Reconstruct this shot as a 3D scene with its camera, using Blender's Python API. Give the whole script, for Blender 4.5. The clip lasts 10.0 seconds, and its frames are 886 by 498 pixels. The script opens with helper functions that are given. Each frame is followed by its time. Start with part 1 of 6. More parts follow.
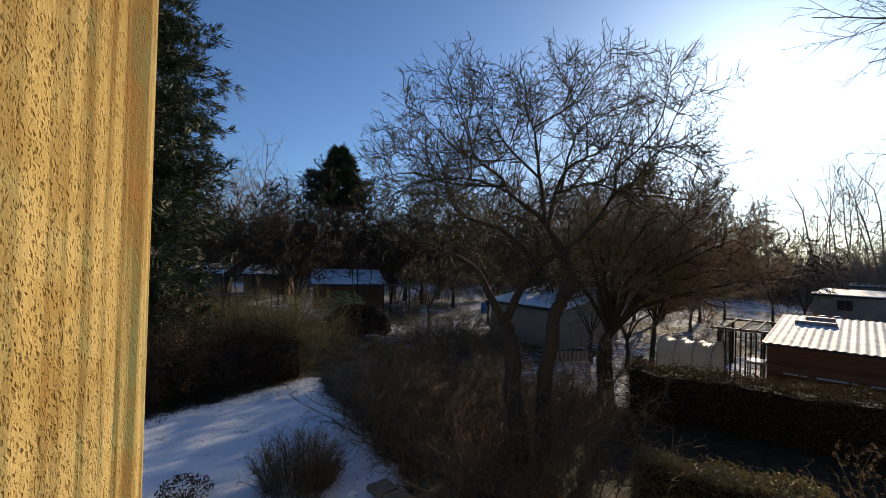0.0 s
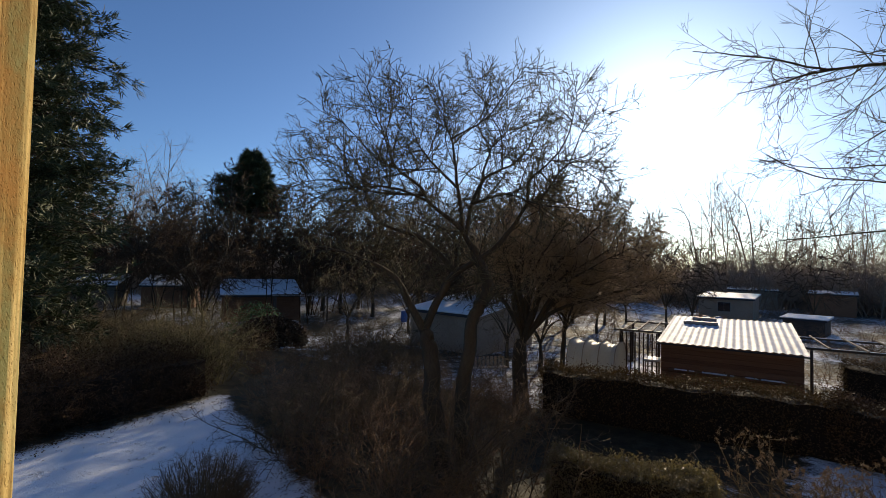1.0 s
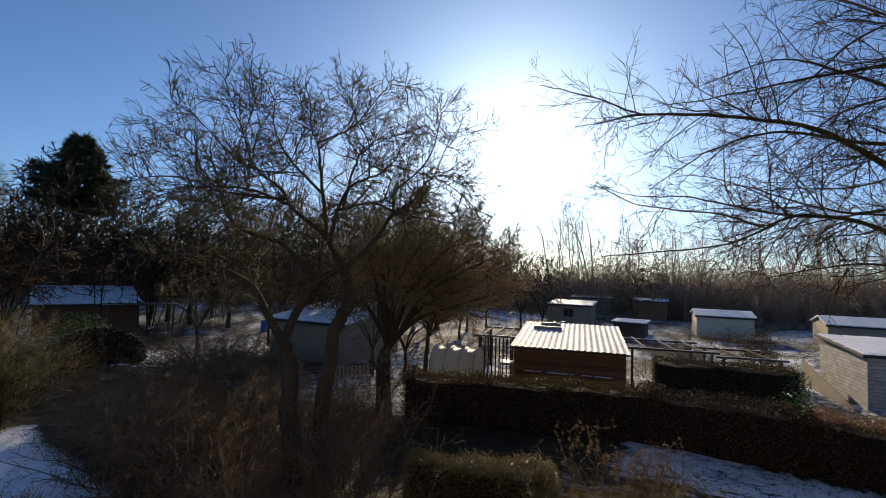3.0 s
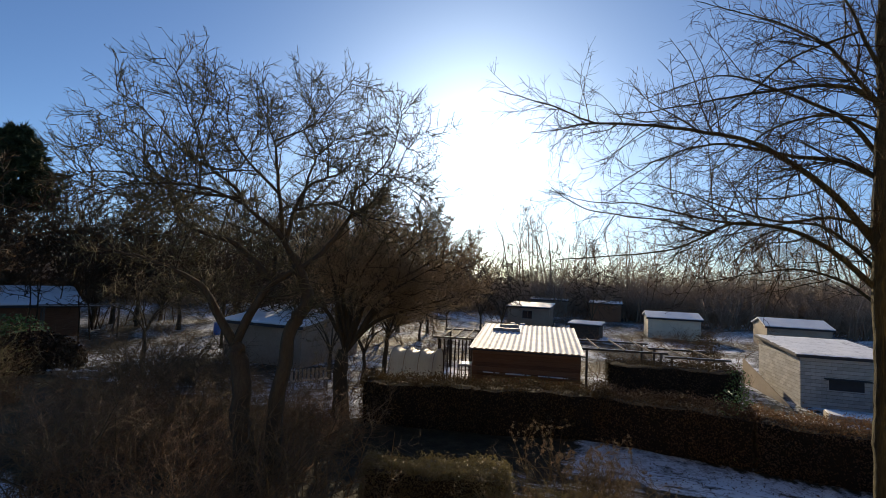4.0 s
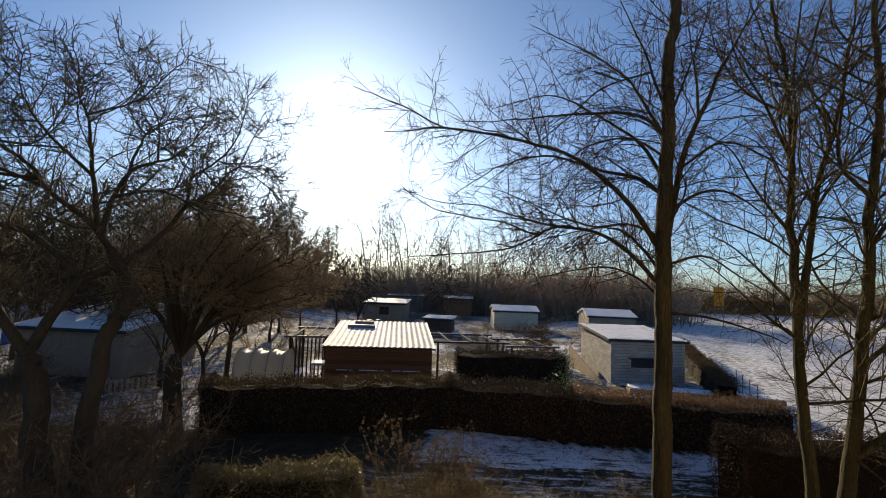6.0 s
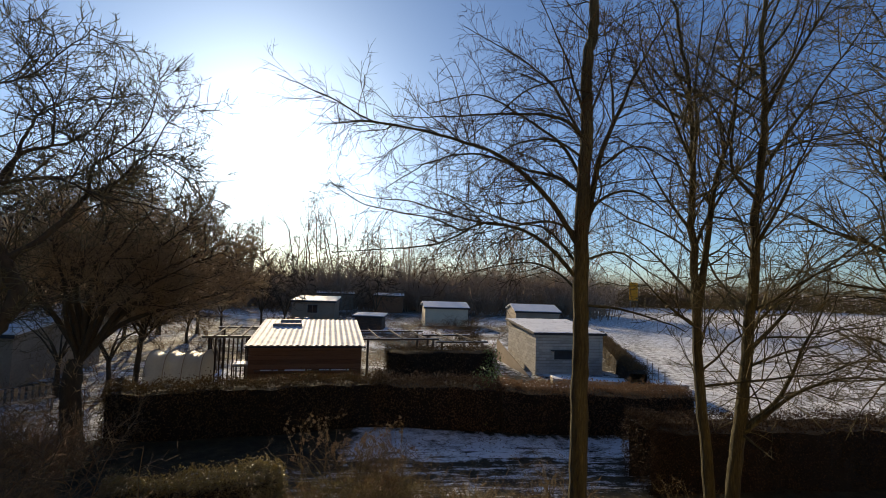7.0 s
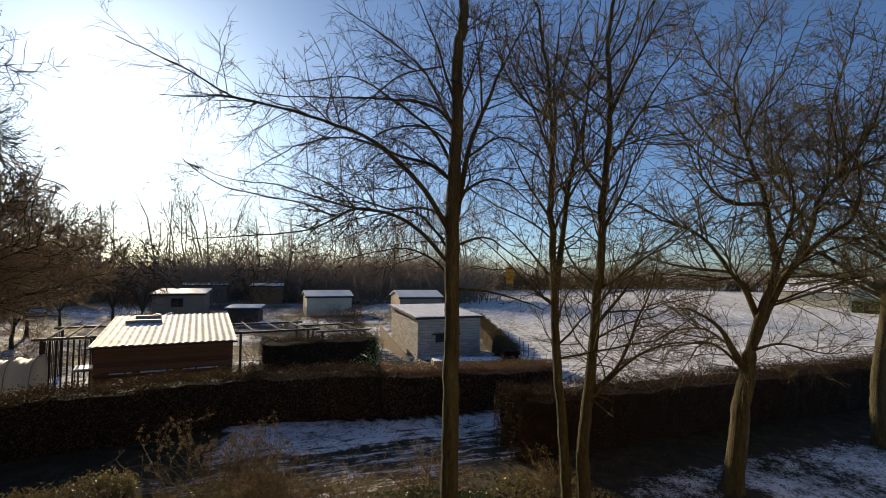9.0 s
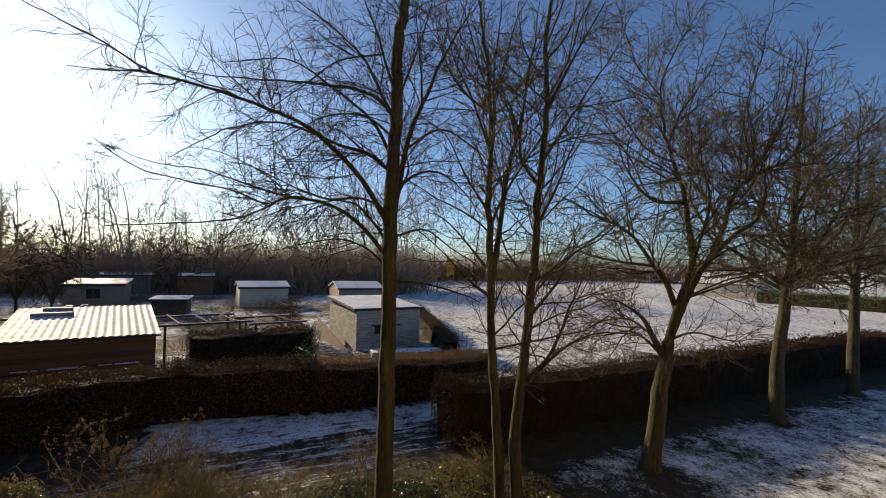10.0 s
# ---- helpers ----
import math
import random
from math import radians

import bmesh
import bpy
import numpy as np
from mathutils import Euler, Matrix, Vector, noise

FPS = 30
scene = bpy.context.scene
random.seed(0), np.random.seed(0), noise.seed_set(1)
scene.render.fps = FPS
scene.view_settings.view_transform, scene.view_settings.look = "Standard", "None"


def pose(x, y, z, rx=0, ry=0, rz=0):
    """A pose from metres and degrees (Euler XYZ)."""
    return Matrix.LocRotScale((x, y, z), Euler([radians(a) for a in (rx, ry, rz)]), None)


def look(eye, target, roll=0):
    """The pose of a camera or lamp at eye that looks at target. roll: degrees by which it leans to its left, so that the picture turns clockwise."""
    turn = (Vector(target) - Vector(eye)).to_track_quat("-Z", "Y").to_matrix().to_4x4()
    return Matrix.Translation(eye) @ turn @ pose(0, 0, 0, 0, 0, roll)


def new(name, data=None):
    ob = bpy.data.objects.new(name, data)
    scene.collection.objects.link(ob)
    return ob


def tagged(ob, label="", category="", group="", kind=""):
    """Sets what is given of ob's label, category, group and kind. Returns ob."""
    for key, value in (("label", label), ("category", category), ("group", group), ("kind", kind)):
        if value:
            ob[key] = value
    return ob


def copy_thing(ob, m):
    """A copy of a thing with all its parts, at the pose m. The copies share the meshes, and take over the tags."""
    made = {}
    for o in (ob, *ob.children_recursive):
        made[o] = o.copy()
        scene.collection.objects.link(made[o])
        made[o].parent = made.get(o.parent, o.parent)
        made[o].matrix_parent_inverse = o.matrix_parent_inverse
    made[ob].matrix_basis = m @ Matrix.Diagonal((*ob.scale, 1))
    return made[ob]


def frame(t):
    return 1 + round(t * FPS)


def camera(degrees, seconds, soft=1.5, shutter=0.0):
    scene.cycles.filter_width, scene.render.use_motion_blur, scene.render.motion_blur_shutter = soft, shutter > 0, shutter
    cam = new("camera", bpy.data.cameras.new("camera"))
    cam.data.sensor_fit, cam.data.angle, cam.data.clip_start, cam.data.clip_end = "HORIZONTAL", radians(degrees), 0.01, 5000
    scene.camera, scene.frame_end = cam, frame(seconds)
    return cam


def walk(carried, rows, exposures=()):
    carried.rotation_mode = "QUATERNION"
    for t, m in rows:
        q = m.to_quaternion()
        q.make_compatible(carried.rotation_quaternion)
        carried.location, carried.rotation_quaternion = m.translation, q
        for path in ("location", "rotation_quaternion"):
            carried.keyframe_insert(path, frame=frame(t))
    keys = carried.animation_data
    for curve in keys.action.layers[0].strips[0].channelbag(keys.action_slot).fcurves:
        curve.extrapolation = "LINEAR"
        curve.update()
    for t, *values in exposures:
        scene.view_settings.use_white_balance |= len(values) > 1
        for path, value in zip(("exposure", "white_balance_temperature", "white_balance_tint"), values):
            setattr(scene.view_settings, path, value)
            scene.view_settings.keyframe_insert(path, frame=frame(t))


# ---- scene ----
cam = camera(86.6, 10.0, soft=0.6)
PATH = [
    (0, (0.121, 0.003, 4.983), (0.091, 2.003, 5.005), 1.6),
    (0.5, (0.137, -0.018, 4.979), (0.258, 1.978, 5.019), 1.4),
    (1, (0.141, -0.027, 4.974), (0.447, 1.948, 5.041), 1.3),
    (1.5, (0.187, -0.06, 4.994), (0.664, 1.879, 5.092), 1.3),
    (2, (0.204, -0.078, 5.004), (0.836, 1.816, 5.117), 1.5),
    (2.5, (0.224, -0.091, 5.0), (0.978, 1.758, 5.113), 1.8),
    (4, (0.308, -0.167, 5.011), (1.278, 1.577, 5.14), 2.4),
    (4.5, (0.328, -0.184, 5.011), (1.426, 1.482, 5.147), 2.6),
    (5, (0.334, -0.221, 5.002), (1.545, 1.365, 5.137), 2.5),
    (5.5, (0.365, -0.259, 5.006), (1.691, 1.232, 5.141), 2.2),
    (6, (0.384, -0.296, 5.017), (1.823, 1.086, 5.155), 2.2),
    (7.5, (0.444, -0.396, 4.976), (2.136, 0.663, 5.109), 1.7),
    (8, (0.486, -0.457, 4.978), (2.234, 0.506, 5.106), 1.4),
    (8.5, (0.515, -0.493, 4.974), (2.322, 0.356, 5.088), 0.9),
    (9, (0.525, -0.518, 4.973), (2.383, 0.218, 5.066), 0.7),
    (9.5, (0.555, -0.546, 4.978), (2.455, 0.072, 5.052), 0.8),
    (10, (0.576, -0.57, 4.991), (2.511, -0.07, 5.05), 1.2),
]
walk(cam, [(t, look(eye, target, roll)) for t, eye, target, roll in PATH],
     [(0, 0.24, 6650, 10), (1, 0.27, 6600, 10), (2.5, 0.29, 6650, 10), (5, 0.32, 6850, 10), (8, 0.28, 7200, 10), (10, 0.38, 7300, 10)])

# ---- world, sun ----
SUN_ELEV, SUN_AZ = 17.0, 33.0          # degrees above the horizon, clockwise from +y
world = bpy.data.worlds.new("world")
scene.world = world
world.use_nodes = True
wn = world.node_tree
sky = wn.nodes.new("ShaderNodeTexSky")
sky.sky_type = "NISHITA"
sky.sun_disc = False
sky.sun_elevation = radians(SUN_ELEV)
sky.sun_rotation = radians(SUN_AZ)
sky.altitude, sky.air_density, sky.dust_density, sky.ozone_density = 50, 0.8, 0.7, 2.4
wn.nodes["Background"].inputs["Strength"].default_value = 0.081
cool = wn.nodes.new("ShaderNodeMix")
cool.data_type, cool.blend_type = "RGBA", "MULTIPLY"
cool.inputs[0].default_value = 1.0
cool.inputs[7].default_value = (0.75, 1.0, 1.29, 1)
wn.links.new(sky.outputs[0], cool.inputs[6])
wn.links.new(cool.outputs[2], wn.nodes["Background"].inputs["Color"])
sun_data = bpy.data.lights.new("sun", "SUN")
sun_data.energy, sun_data.angle, sun_data.color = 5.0, radians(0.6), (1.0, 0.82, 0.57)
sun = new("sun", sun_data)
a, e = radians(SUN_AZ), radians(SUN_ELEV)
sun.matrix_world = look((0, 0, 30), (-math.sin(a) * math.cos(e), -math.cos(a) * math.cos(e), 30 - math.sin(e)))
scene.view_settings.exposure = 0.0


# ---- materials ----
def nodes_of(name, rough=0.8, spec=0.3):
    m = bpy.data.materials.new(name)
    m.use_nodes = True
    nt = m.node_tree
    b = nt.nodes["Principled BSDF"]
    b.inputs["Roughness"].default_value = rough
    b.inputs["Specular IOR Level"].default_value = spec
    return m, nt, b


def add(nt, kind, **vals):
    n = nt.nodes.new(kind)
    for k, v in vals.items():
        n.inputs[k.replace("_", " ")].default_value = v
    return n


def ramp(nt, fac, stops):
    r = nt.nodes.new("ShaderNodeValToRGB")
    while len(r.color_ramp.elements) < len(stops):
        r.color_ramp.elements.new(0.5)
    for el, (p, c) in zip(r.color_ramp.elements, stops):
        el.position, el.color = p, (*c, 1)
    nt.links.new(fac, r.inputs[0])
    return r.outputs[0]


def bump(nt, b, height, strength, distance):
    n = add(nt, "ShaderNodeBump", Strength=strength, Distance=distance)
    nt.links.new(height, n.inputs["Height"])
    nt.links.new(n.outputs[0], b.inputs["Normal"])


def varied(name, colours, scale=4.0, rough=0.8, fine=30.0, bumped=0.3, depth=0.01, stretch=(1, 1, 1), spec=0.3, per="none"):
    """A material whose colour runs through colours by a coarse and a fine noise, with relief."""
    m, nt, b = nodes_of(name, rough, spec)
    tc = nt.nodes.new("ShaderNodeTexCoord")
    mp = add(nt, "ShaderNodeMapping", Scale=stretch)
    nt.links.new(tc.outputs["Object"], mp.inputs[0])
    n1 = add(nt, "ShaderNodeTexNoise", Scale=scale, Detail=4.0, Roughness=0.6)
    n2 = add(nt, "ShaderNodeTexNoise", Scale=fine, Detail=4.0, Roughness=0.65)
    for n in (n1, n2):
        nt.links.new(mp.outputs[0], n.inputs["Vector"])
    mix = nt.nodes.new("ShaderNodeMath")
    mix.operation = "MULTIPLY_ADD"
    mix.inputs[1].default_value = 0.5
    half = nt.nodes.new("ShaderNodeMath")
    half.operation = "MULTIPLY"
    half.inputs[1].default_value = 0.5
    nt.links.new(n2.outputs[0], half.inputs[0])
    nt.links.new(n1.outputs[0], mix.inputs[0])
    nt.links.new(half.outputs[0], mix.inputs[2])
    fac = mix.outputs[0]
    if per != "none":
        src = nt.nodes.new("ShaderNodeNewGeometry").outputs["Random Per Island"] if per == "island" else nt.nodes.new("ShaderNodeObjectInfo").outputs["Random"]
        mr = add(nt, "ShaderNodeMapRange", To_Min=-0.16, To_Max=0.16)
        nt.links.new(src, mr.inputs["Value"])
        ad = nt.nodes.new("ShaderNodeMath")
        nt.links.new(fac, ad.inputs[0])
        nt.links.new(mr.outputs[0], ad.inputs[1])
        fac = ad.outputs[0]
    k = len(colours)
    col = ramp(nt, fac, [(0.3 + 0.4 * i / max(1, k - 1), c) for i, c in enumerate(colours)])
    nt.links.new(col, b.inputs["Base Color"])
    if bumped:
        bump(nt, b, n2.outputs[0], bumped, depth)
    return m


BARK = varied("bark", [(0.036, 0.026, 0.016), (0.062, 0.046, 0.028), (0.09, 0.072, 0.042)], 3, 0.9, 25, 0.6, 0.02, (1, 1, 0.3))
BARK_GREEN = varied("bark_green", [(0.018, 0.015, 0.009), (0.05, 0.043, 0.023), (0.088, 0.077, 0.038), (0.165, 0.148, 0.068)], 8, 0.92, 42, 1.0, 0.05, (1, 1, 0.16))
TWIG = varied("twig", [(0.10, 0.07, 0.034), (0.16, 0.115, 0.055), (0.24, 0.175, 0.085)], 5, 0.75, 40, 0, per="island")
SPUR = varied("spur", [(0.06, 0.05, 0.022), (0.10, 0.082, 0.036), (0.15, 0.122, 0.056)], 5, 0.75, 40, 0, per="island")
MAROON = varied("maroon", [(0.05, 0.03, 0.018), (0.085, 0.052, 0.03), (0.13, 0.08, 0.047)], 5, 0.85, 40, 0, per="island", spec=0.1)
SHOOT = varied("shoot", [(0.035, 0.022, 0.013), (0.06, 0.038, 0.022), (0.10, 0.062, 0.035)], 5, 0.85, 40, 0, per="island", spec=0.1)
TWIG_RED = varied("twig_red", [(0.115, 0.066, 0.035), (0.18, 0.105, 0.055), (0.25, 0.15, 0.08)], 5, 0.75, 40, 0, per="island")
SHRUB_TWIG = varied("shrub_twig", [(0.075, 0.05, 0.026), (0.125, 0.084, 0.042), (0.18, 0.122, 0.06)], 5, 0.8, 40, 0, per="island")
TWIG_OLIVE = varied("twig_olive", [(0.10, 0.078, 0.03), (0.16, 0.13, 0.048), (0.23, 0.19, 0.072)], 5, 0.75, 40, 0, per="island")
TWIG_BROWN = varied("twig_brown", [(0.21, 0.145, 0.08), (0.30, 0.21, 0.115), (0.40, 0.29, 0.16)], 5, 0.75, 40, 0, per="island")
BROWN_WALL = varied("brown_wall", [(0.24, 0.175, 0.12), (0.32, 0.24, 0.17), (0.4, 0.31, 0.225)], 0.8, 0.85, 14, 0.2, 0.004)
POST_DARK = varied("post_dark", [(0.03, 0.02, 0.013), (0.06, 0.042, 0.028)], 2, 0.85, 18, 0.3, 0.004, (1, 1, 6))
# paler than the near twigs: distance haze put into the colour
TWIG_HAZY = varied("twig_hazy", [(0.23, 0.165, 0.115), (0.35, 0.26, 0.185)], 0.5, 0.95, 5, 0, per="island")
TIP_LEAF = varied("tip_leaf", [(0.055, 0.046, 0.02), (0.10, 0.082, 0.036), (0.17, 0.14, 0.062)], 3, 0.34, 20, 0, per="island", spec=0.6)
HEDGE_LEAF = varied("hedge_leaf", [(0.042, 0.028, 0.014), (0.08, 0.053, 0.026), (0.14, 0.09, 0.044)], 3, 0.65, 20, 0, per="island", spec=0.15)
MIXED_LEAF = varied("mixed_leaf", [(0.05, 0.031, 0.016), (0.095, 0.056, 0.028), (0.16, 0.098, 0.048)], 3, 0.65, 20, 0, per="island", spec=0.15)
BEECH_LEAF = varied("beech_leaf", [(0.06, 0.038, 0.022), (0.10, 0.064, 0.038), (0.155, 0.10, 0.06)], 3, 0.6, 20, 0, per="island")
NEEDLE = varied("needle", [(0.026, 0.038, 0.017), (0.052, 0.066, 0.027), (0.105, 0.115, 0.045)], 2, 0.6, 12, 0, per="island")
YEW_LEAF = varied("yew_leaf", [(0.026, 0.016, 0.009), (0.05, 0.03, 0.016), (0.10, 0.058, 0.03)], 3, 0.7, 20, 0, per="island", spec=0.12)
# near-black: the shade between a hedge's leaves, put into the colour
HEDGE_SHADE = varied("hedge_shade", [(0.012, 0.008, 0.005), (0.03, 0.02, 0.012)], 3, 0.95, 30, 0.6, 0.03)
DARK_WOOD = varied("dark_wood", [(0.10, 0.044, 0.02), (0.165, 0.075, 0.036), (0.21, 0.105, 0.055)], 2, 0.75, 18, 0.3, 0.005, (1, 1, 9), per="object")
GREY_WOOD = varied("grey_wood", [(0.16, 0.14, 0.12), (0.27, 0.24, 0.20), (0.36, 0.32, 0.27)], 2, 0.8, 18, 0.3, 0.005, (1, 1, 6))
OLD_WOOD = varied("old_wood", [(0.05, 0.04, 0.03), (0.10, 0.08, 0.062), (0.17, 0.145, 0.12)], 3, 0.85, 22, 0.4, 0.005, (1, 1, 4), per="object")
SNOW = varied("snow", [(0.70, 0.74, 0.80), (0.80, 0.82, 0.85), (0.86, 0.87, 0.88)], 1.5, 0.6, 14, 0.35, 0.02)
SNOW_ROOF = varied("snow_roof", [(0.62, 0.63, 0.66), (0.76, 0.77, 0.79), (0.84, 0.84, 0.85)], 1.2, 0.6, 16, 0.3, 0.01)
FROST_ROOF = varied("frost_roof", [(0.38, 0.39, 0.41), (0.60, 0.61, 0.64), (0.76, 0.77, 0.8)], 2.2, 0.7, 26, 0.4, 0.008)
WHITE_BRICK = varied("white_brick", [(0.34, 0.32, 0.285), (0.44, 0.42, 0.38), (0.53, 0.50, 0.45)], 1.2, 0.8, 22, 0.3, 0.004, per="object")
MORTAR = varied("mortar", [(0.15, 0.14, 0.12), (0.22, 0.2, 0.175)], 2, 0.9, 30, 0.3, 0.004)
BEIGE_WALL = varied("beige_wall", [(0.30, 0.235, 0.16), (0.39, 0.31, 0.22), (0.46, 0.38, 0.28)], 0.8, 0.85, 14, 0.2, 0.004)
CREAM_WALL = varied("cream_wall", [(0.56, 0.5, 0.37), (0.64, 0.58, 0.44), (0.7, 0.64, 0.5)], 0.8, 0.85, 14, 0.2, 0.004)
GREY_WALL = varied("grey_wall", [(0.24, 0.20, 0.15), (0.31, 0.265, 0.21), (0.38, 0.33, 0.27)], 0.8, 0.85, 14, 0.2, 0.004)
THIN_SNOW = varied("thin_snow", [(0.05, 0.05, 0.055), (0.6, 0.61, 0.63), (0.78, 0.79, 0.81), (0.82, 0.83, 0.85), (0.86, 0.86, 0.88)], 1.6, 0.65, 9, 0.4, 0.01)
SLAB_GREY = varied("slab_grey", [(0.15, 0.145, 0.14), (0.22, 0.215, 0.21), (0.33, 0.32, 0.31)], 2, 0.6, 14, 0.3, 0.005)
FELT = varied("felt", [(0.03, 0.03, 0.035), (0.06, 0.06, 0.065)], 2, 0.8, 40, 0.4, 0.004)
PANE = varied("pane", [(0.012, 0.014, 0.017), (0.02, 0.022, 0.026)], 3, 0.06, 20, 0, spec=0.6)
FOIL = varied("foil", [(0.3, 0.3, 0.285), (0.42, 0.42, 0.395), (0.54, 0.54, 0.51)], 1.5, 0.45, 12, 0.25, 0.02)



def let_through(m, share, colour):
    """Adds translucency, for thin sheets and leaves."""
    nt = m.node_tree
    out, b = nt.nodes["Material Output"], nt.nodes["Principled BSDF"]
    tr = add(nt, "ShaderNodeBsdfTranslucent", Color=(*colour, 1))
    mx = add(nt, "ShaderNodeMixShader", Fac=share)
    nt.links.new(b.outputs[0], mx.inputs[1])
    nt.links.new(tr.outputs[0], mx.inputs[2])
    nt.links.new(mx.outputs[0], out.inputs["Surface"])


let_through(FOIL, 0.5, (0.62, 0.62, 0.58))
let_through(HEDGE_LEAF, 0.1, (0.14, 0.10, 0.04))
let_through(TIP_LEAF, 0.22, (0.22, 0.18, 0.06))
let_through(BEECH_LEAF, 0.2, (0.28, 0.16, 0.08))

# ---- mesh helpers ----
def part(name, data, material, parent=None, label=""):
    """Links a bmesh or a mesh as one object, under a thing or a part."""
    if isinstance(data, bmesh.types.BMesh):
        me = bpy.data.meshes.new(name)
        data.to_mesh(me)
        data.free()
    else:
        me = data
    if material is not None and not me.materials:
        me.materials.append(material)
    ob = new(name, me)
    if parent is not None:
        ob.parent = parent
    return tagged(ob, label) if label else ob


def thing(name, at, label, category, group="", kind="", rz=0.0):
    ob = new(name)
    ob.empty_display_size = 0.1
    ob.matrix_world = pose(*at, 0, 0, rz)
    return tagged(ob, label, category, group, kind)


def mesh_np(name, V, F, smooth=True):
    me = bpy.data.meshes.new(name)
    V, F = np.asarray(V, np.float32), np.asarray(F, np.int32)
    me.vertices.add(len(V))
    me.vertices.foreach_set("co", V.ravel())
    me.loops.add(F.size)
    me.loops.foreach_set("vertex_index", F.ravel())
    me.polygons.add(len(F))
    me.polygons.foreach_set("loop_start", np.arange(0, F.size, F.shape[1], dtype=np.int32))
    me.polygons.foreach_set("use_smooth", np.full(len(F), smooth))
    me.update(calc_edges=True)
    return me


def unit(v):
    return v / np.maximum(np.linalg.norm(v, axis=-1, keepdims=True), 1e-9)


def tubes(P, R, k):
    """Vertices and quads of tubes along the lines P (N, n, 3) with radii R (N, n) and k sides."""
    N, n, _ = P.shape
    T = np.empty_like(P)
    T[:, 1:-1] = P[:, 2:] - P[:, :-2]
    T[:, 0], T[:, -1] = P[:, 1] - P[:, 0], P[:, -1] - P[:, -2]
    T = unit(T)
    mean = unit(T.mean(1))
    ref = np.where(np.abs(mean[:, 2:3]) < 0.8, np.array([[0, 0, 1.0]]), np.array([[1.0, 0, 0]]))
    U = unit(np.cross(T, ref[:, None, :]))
    W = np.cross(T, U)
    ang = np.arange(k) * 2 * np.pi / k
    V = P[:, :, None, :] + R[:, :, None, None] * (np.cos(ang)[None, None, :, None] * U[:, :, None, :] + np.sin(ang)[None, None, :, None] * W[:, :, None, :])
    j, i = np.meshgrid(np.arange(n - 1), np.arange(k), indexing="ij")
    q = np.stack([j * k + i, j * k + (i + 1) % k, (j + 1) * k + (i + 1) % k, (j + 1) * k + i], -1).reshape(-1, 4)
    F = (np.arange(N)[:, None, None] * n * k + q[None]).reshape(-1, 4)
    return V.reshape(-1, 3), F


def tris(piece):
    V, F = piece
    return V, np.concatenate([F[:, [0, 1, 2]], F[:, [0, 2, 3]]])


def spikes(P, R):
    """Thin pointed twigs along the lines P (N, n, 3), n 2 or 3, as triangles."""
    N, n, _ = P.shape
    T = unit(P[:, -1] - P[:, 0])
    ref = np.where(np.abs(T[:, 2:3]) < 0.8, np.array([[0, 0, 1.0]]), np.array([[1.0, 0, 0]]))
    U = unit(np.cross(T, ref))
    W = np.cross(T, U)
    ang = np.arange(3) * 2 * np.pi / 3
    ring = np.cos(ang)[None, :, None] * U[:, None, :] + np.sin(ang)[None, :, None] * W[:, None, :]
    rows = [P[:, i, None, :] + (R[:, i] * (1.0 if i == 0 else 0.8))[:, None, None] * ring for i in range(n - 1)]
    V = np.concatenate(rows + [P[:, -1:, :]], 1)
    m = V.shape[1]
    f = []
    for i in range(n - 2):
        for k in range(3):
            a, b = i * 3 + k, i * 3 + (k + 1) % 3
            f += [(a, b, b + 3), (a, b + 3, a + 3)]
    o = (n - 2) * 3
    f += [(o + k, o + (k + 1) % 3, m - 1) for k in range(3)]
    F = (np.arange(N)[:, None, None] * m + np.array(f)[None]).reshape(-1, 3)
    return V.reshape(-1, 3), F


def join(pieces):
    Vs, Fs, off = [], [], 0
    for V, F in pieces:
        Vs.append(V)
        Fs.append(F + off)
        off += len(V)
    return np.concatenate(Vs), np.concatenate(Fs)


def lines(rng, start, way, length, radius, n, wander, rise, taper=0.35):
    """Wandering lines from start along way; rise bends them up (or down: minus)."""
    N = len(start)
    P, d = np.empty((N, n, 3)), unit(way)
    P[:, 0] = start
    step = (length / (n - 1))[:, None]
    for i in range(1, n):
        d = unit(d + rng.normal(0, wander, (N, 3)) + np.array([0, 0, rise]))
        P[:, i] = P[:, i - 1] + d * step
    R = radius[:, None] * np.linspace(1, taper, n)[None]
    return P, R


def offshoots(rng, P, R, length, count, lo, hi, angle, ratio, thin, least=0.0):
    """Start, way, length and radius of count children on each line."""
    N, n, _ = P.shape
    idx = np.repeat(np.arange(N), count)
    t = rng.uniform(lo, hi, N * count) * (n - 1)
    i = np.minimum(t.astype(int), n - 2)
    f = (t - i)[:, None]
    start = P[idx, i] * (1 - f) + P[idx, i + 1] * f
    tan = unit(P[idx, i + 1] - P[idx, i])
    side = unit(np.cross(tan, rng.normal(0, 1, (N * count, 3))))
    ang = np.radians(rng.normal(angle, 9, N * count))[:, None]
    way = tan * np.cos(ang) + side * np.sin(ang)
    size = length[idx] * ratio * rng.uniform(0.55, 1.25, N * count) * (1.1 - 0.4 * t / (n - 1))
    rad = np.minimum(R[idx, i] * 0.7, np.maximum(R[idx, i] * thin, least))
    return start, way, size, rad


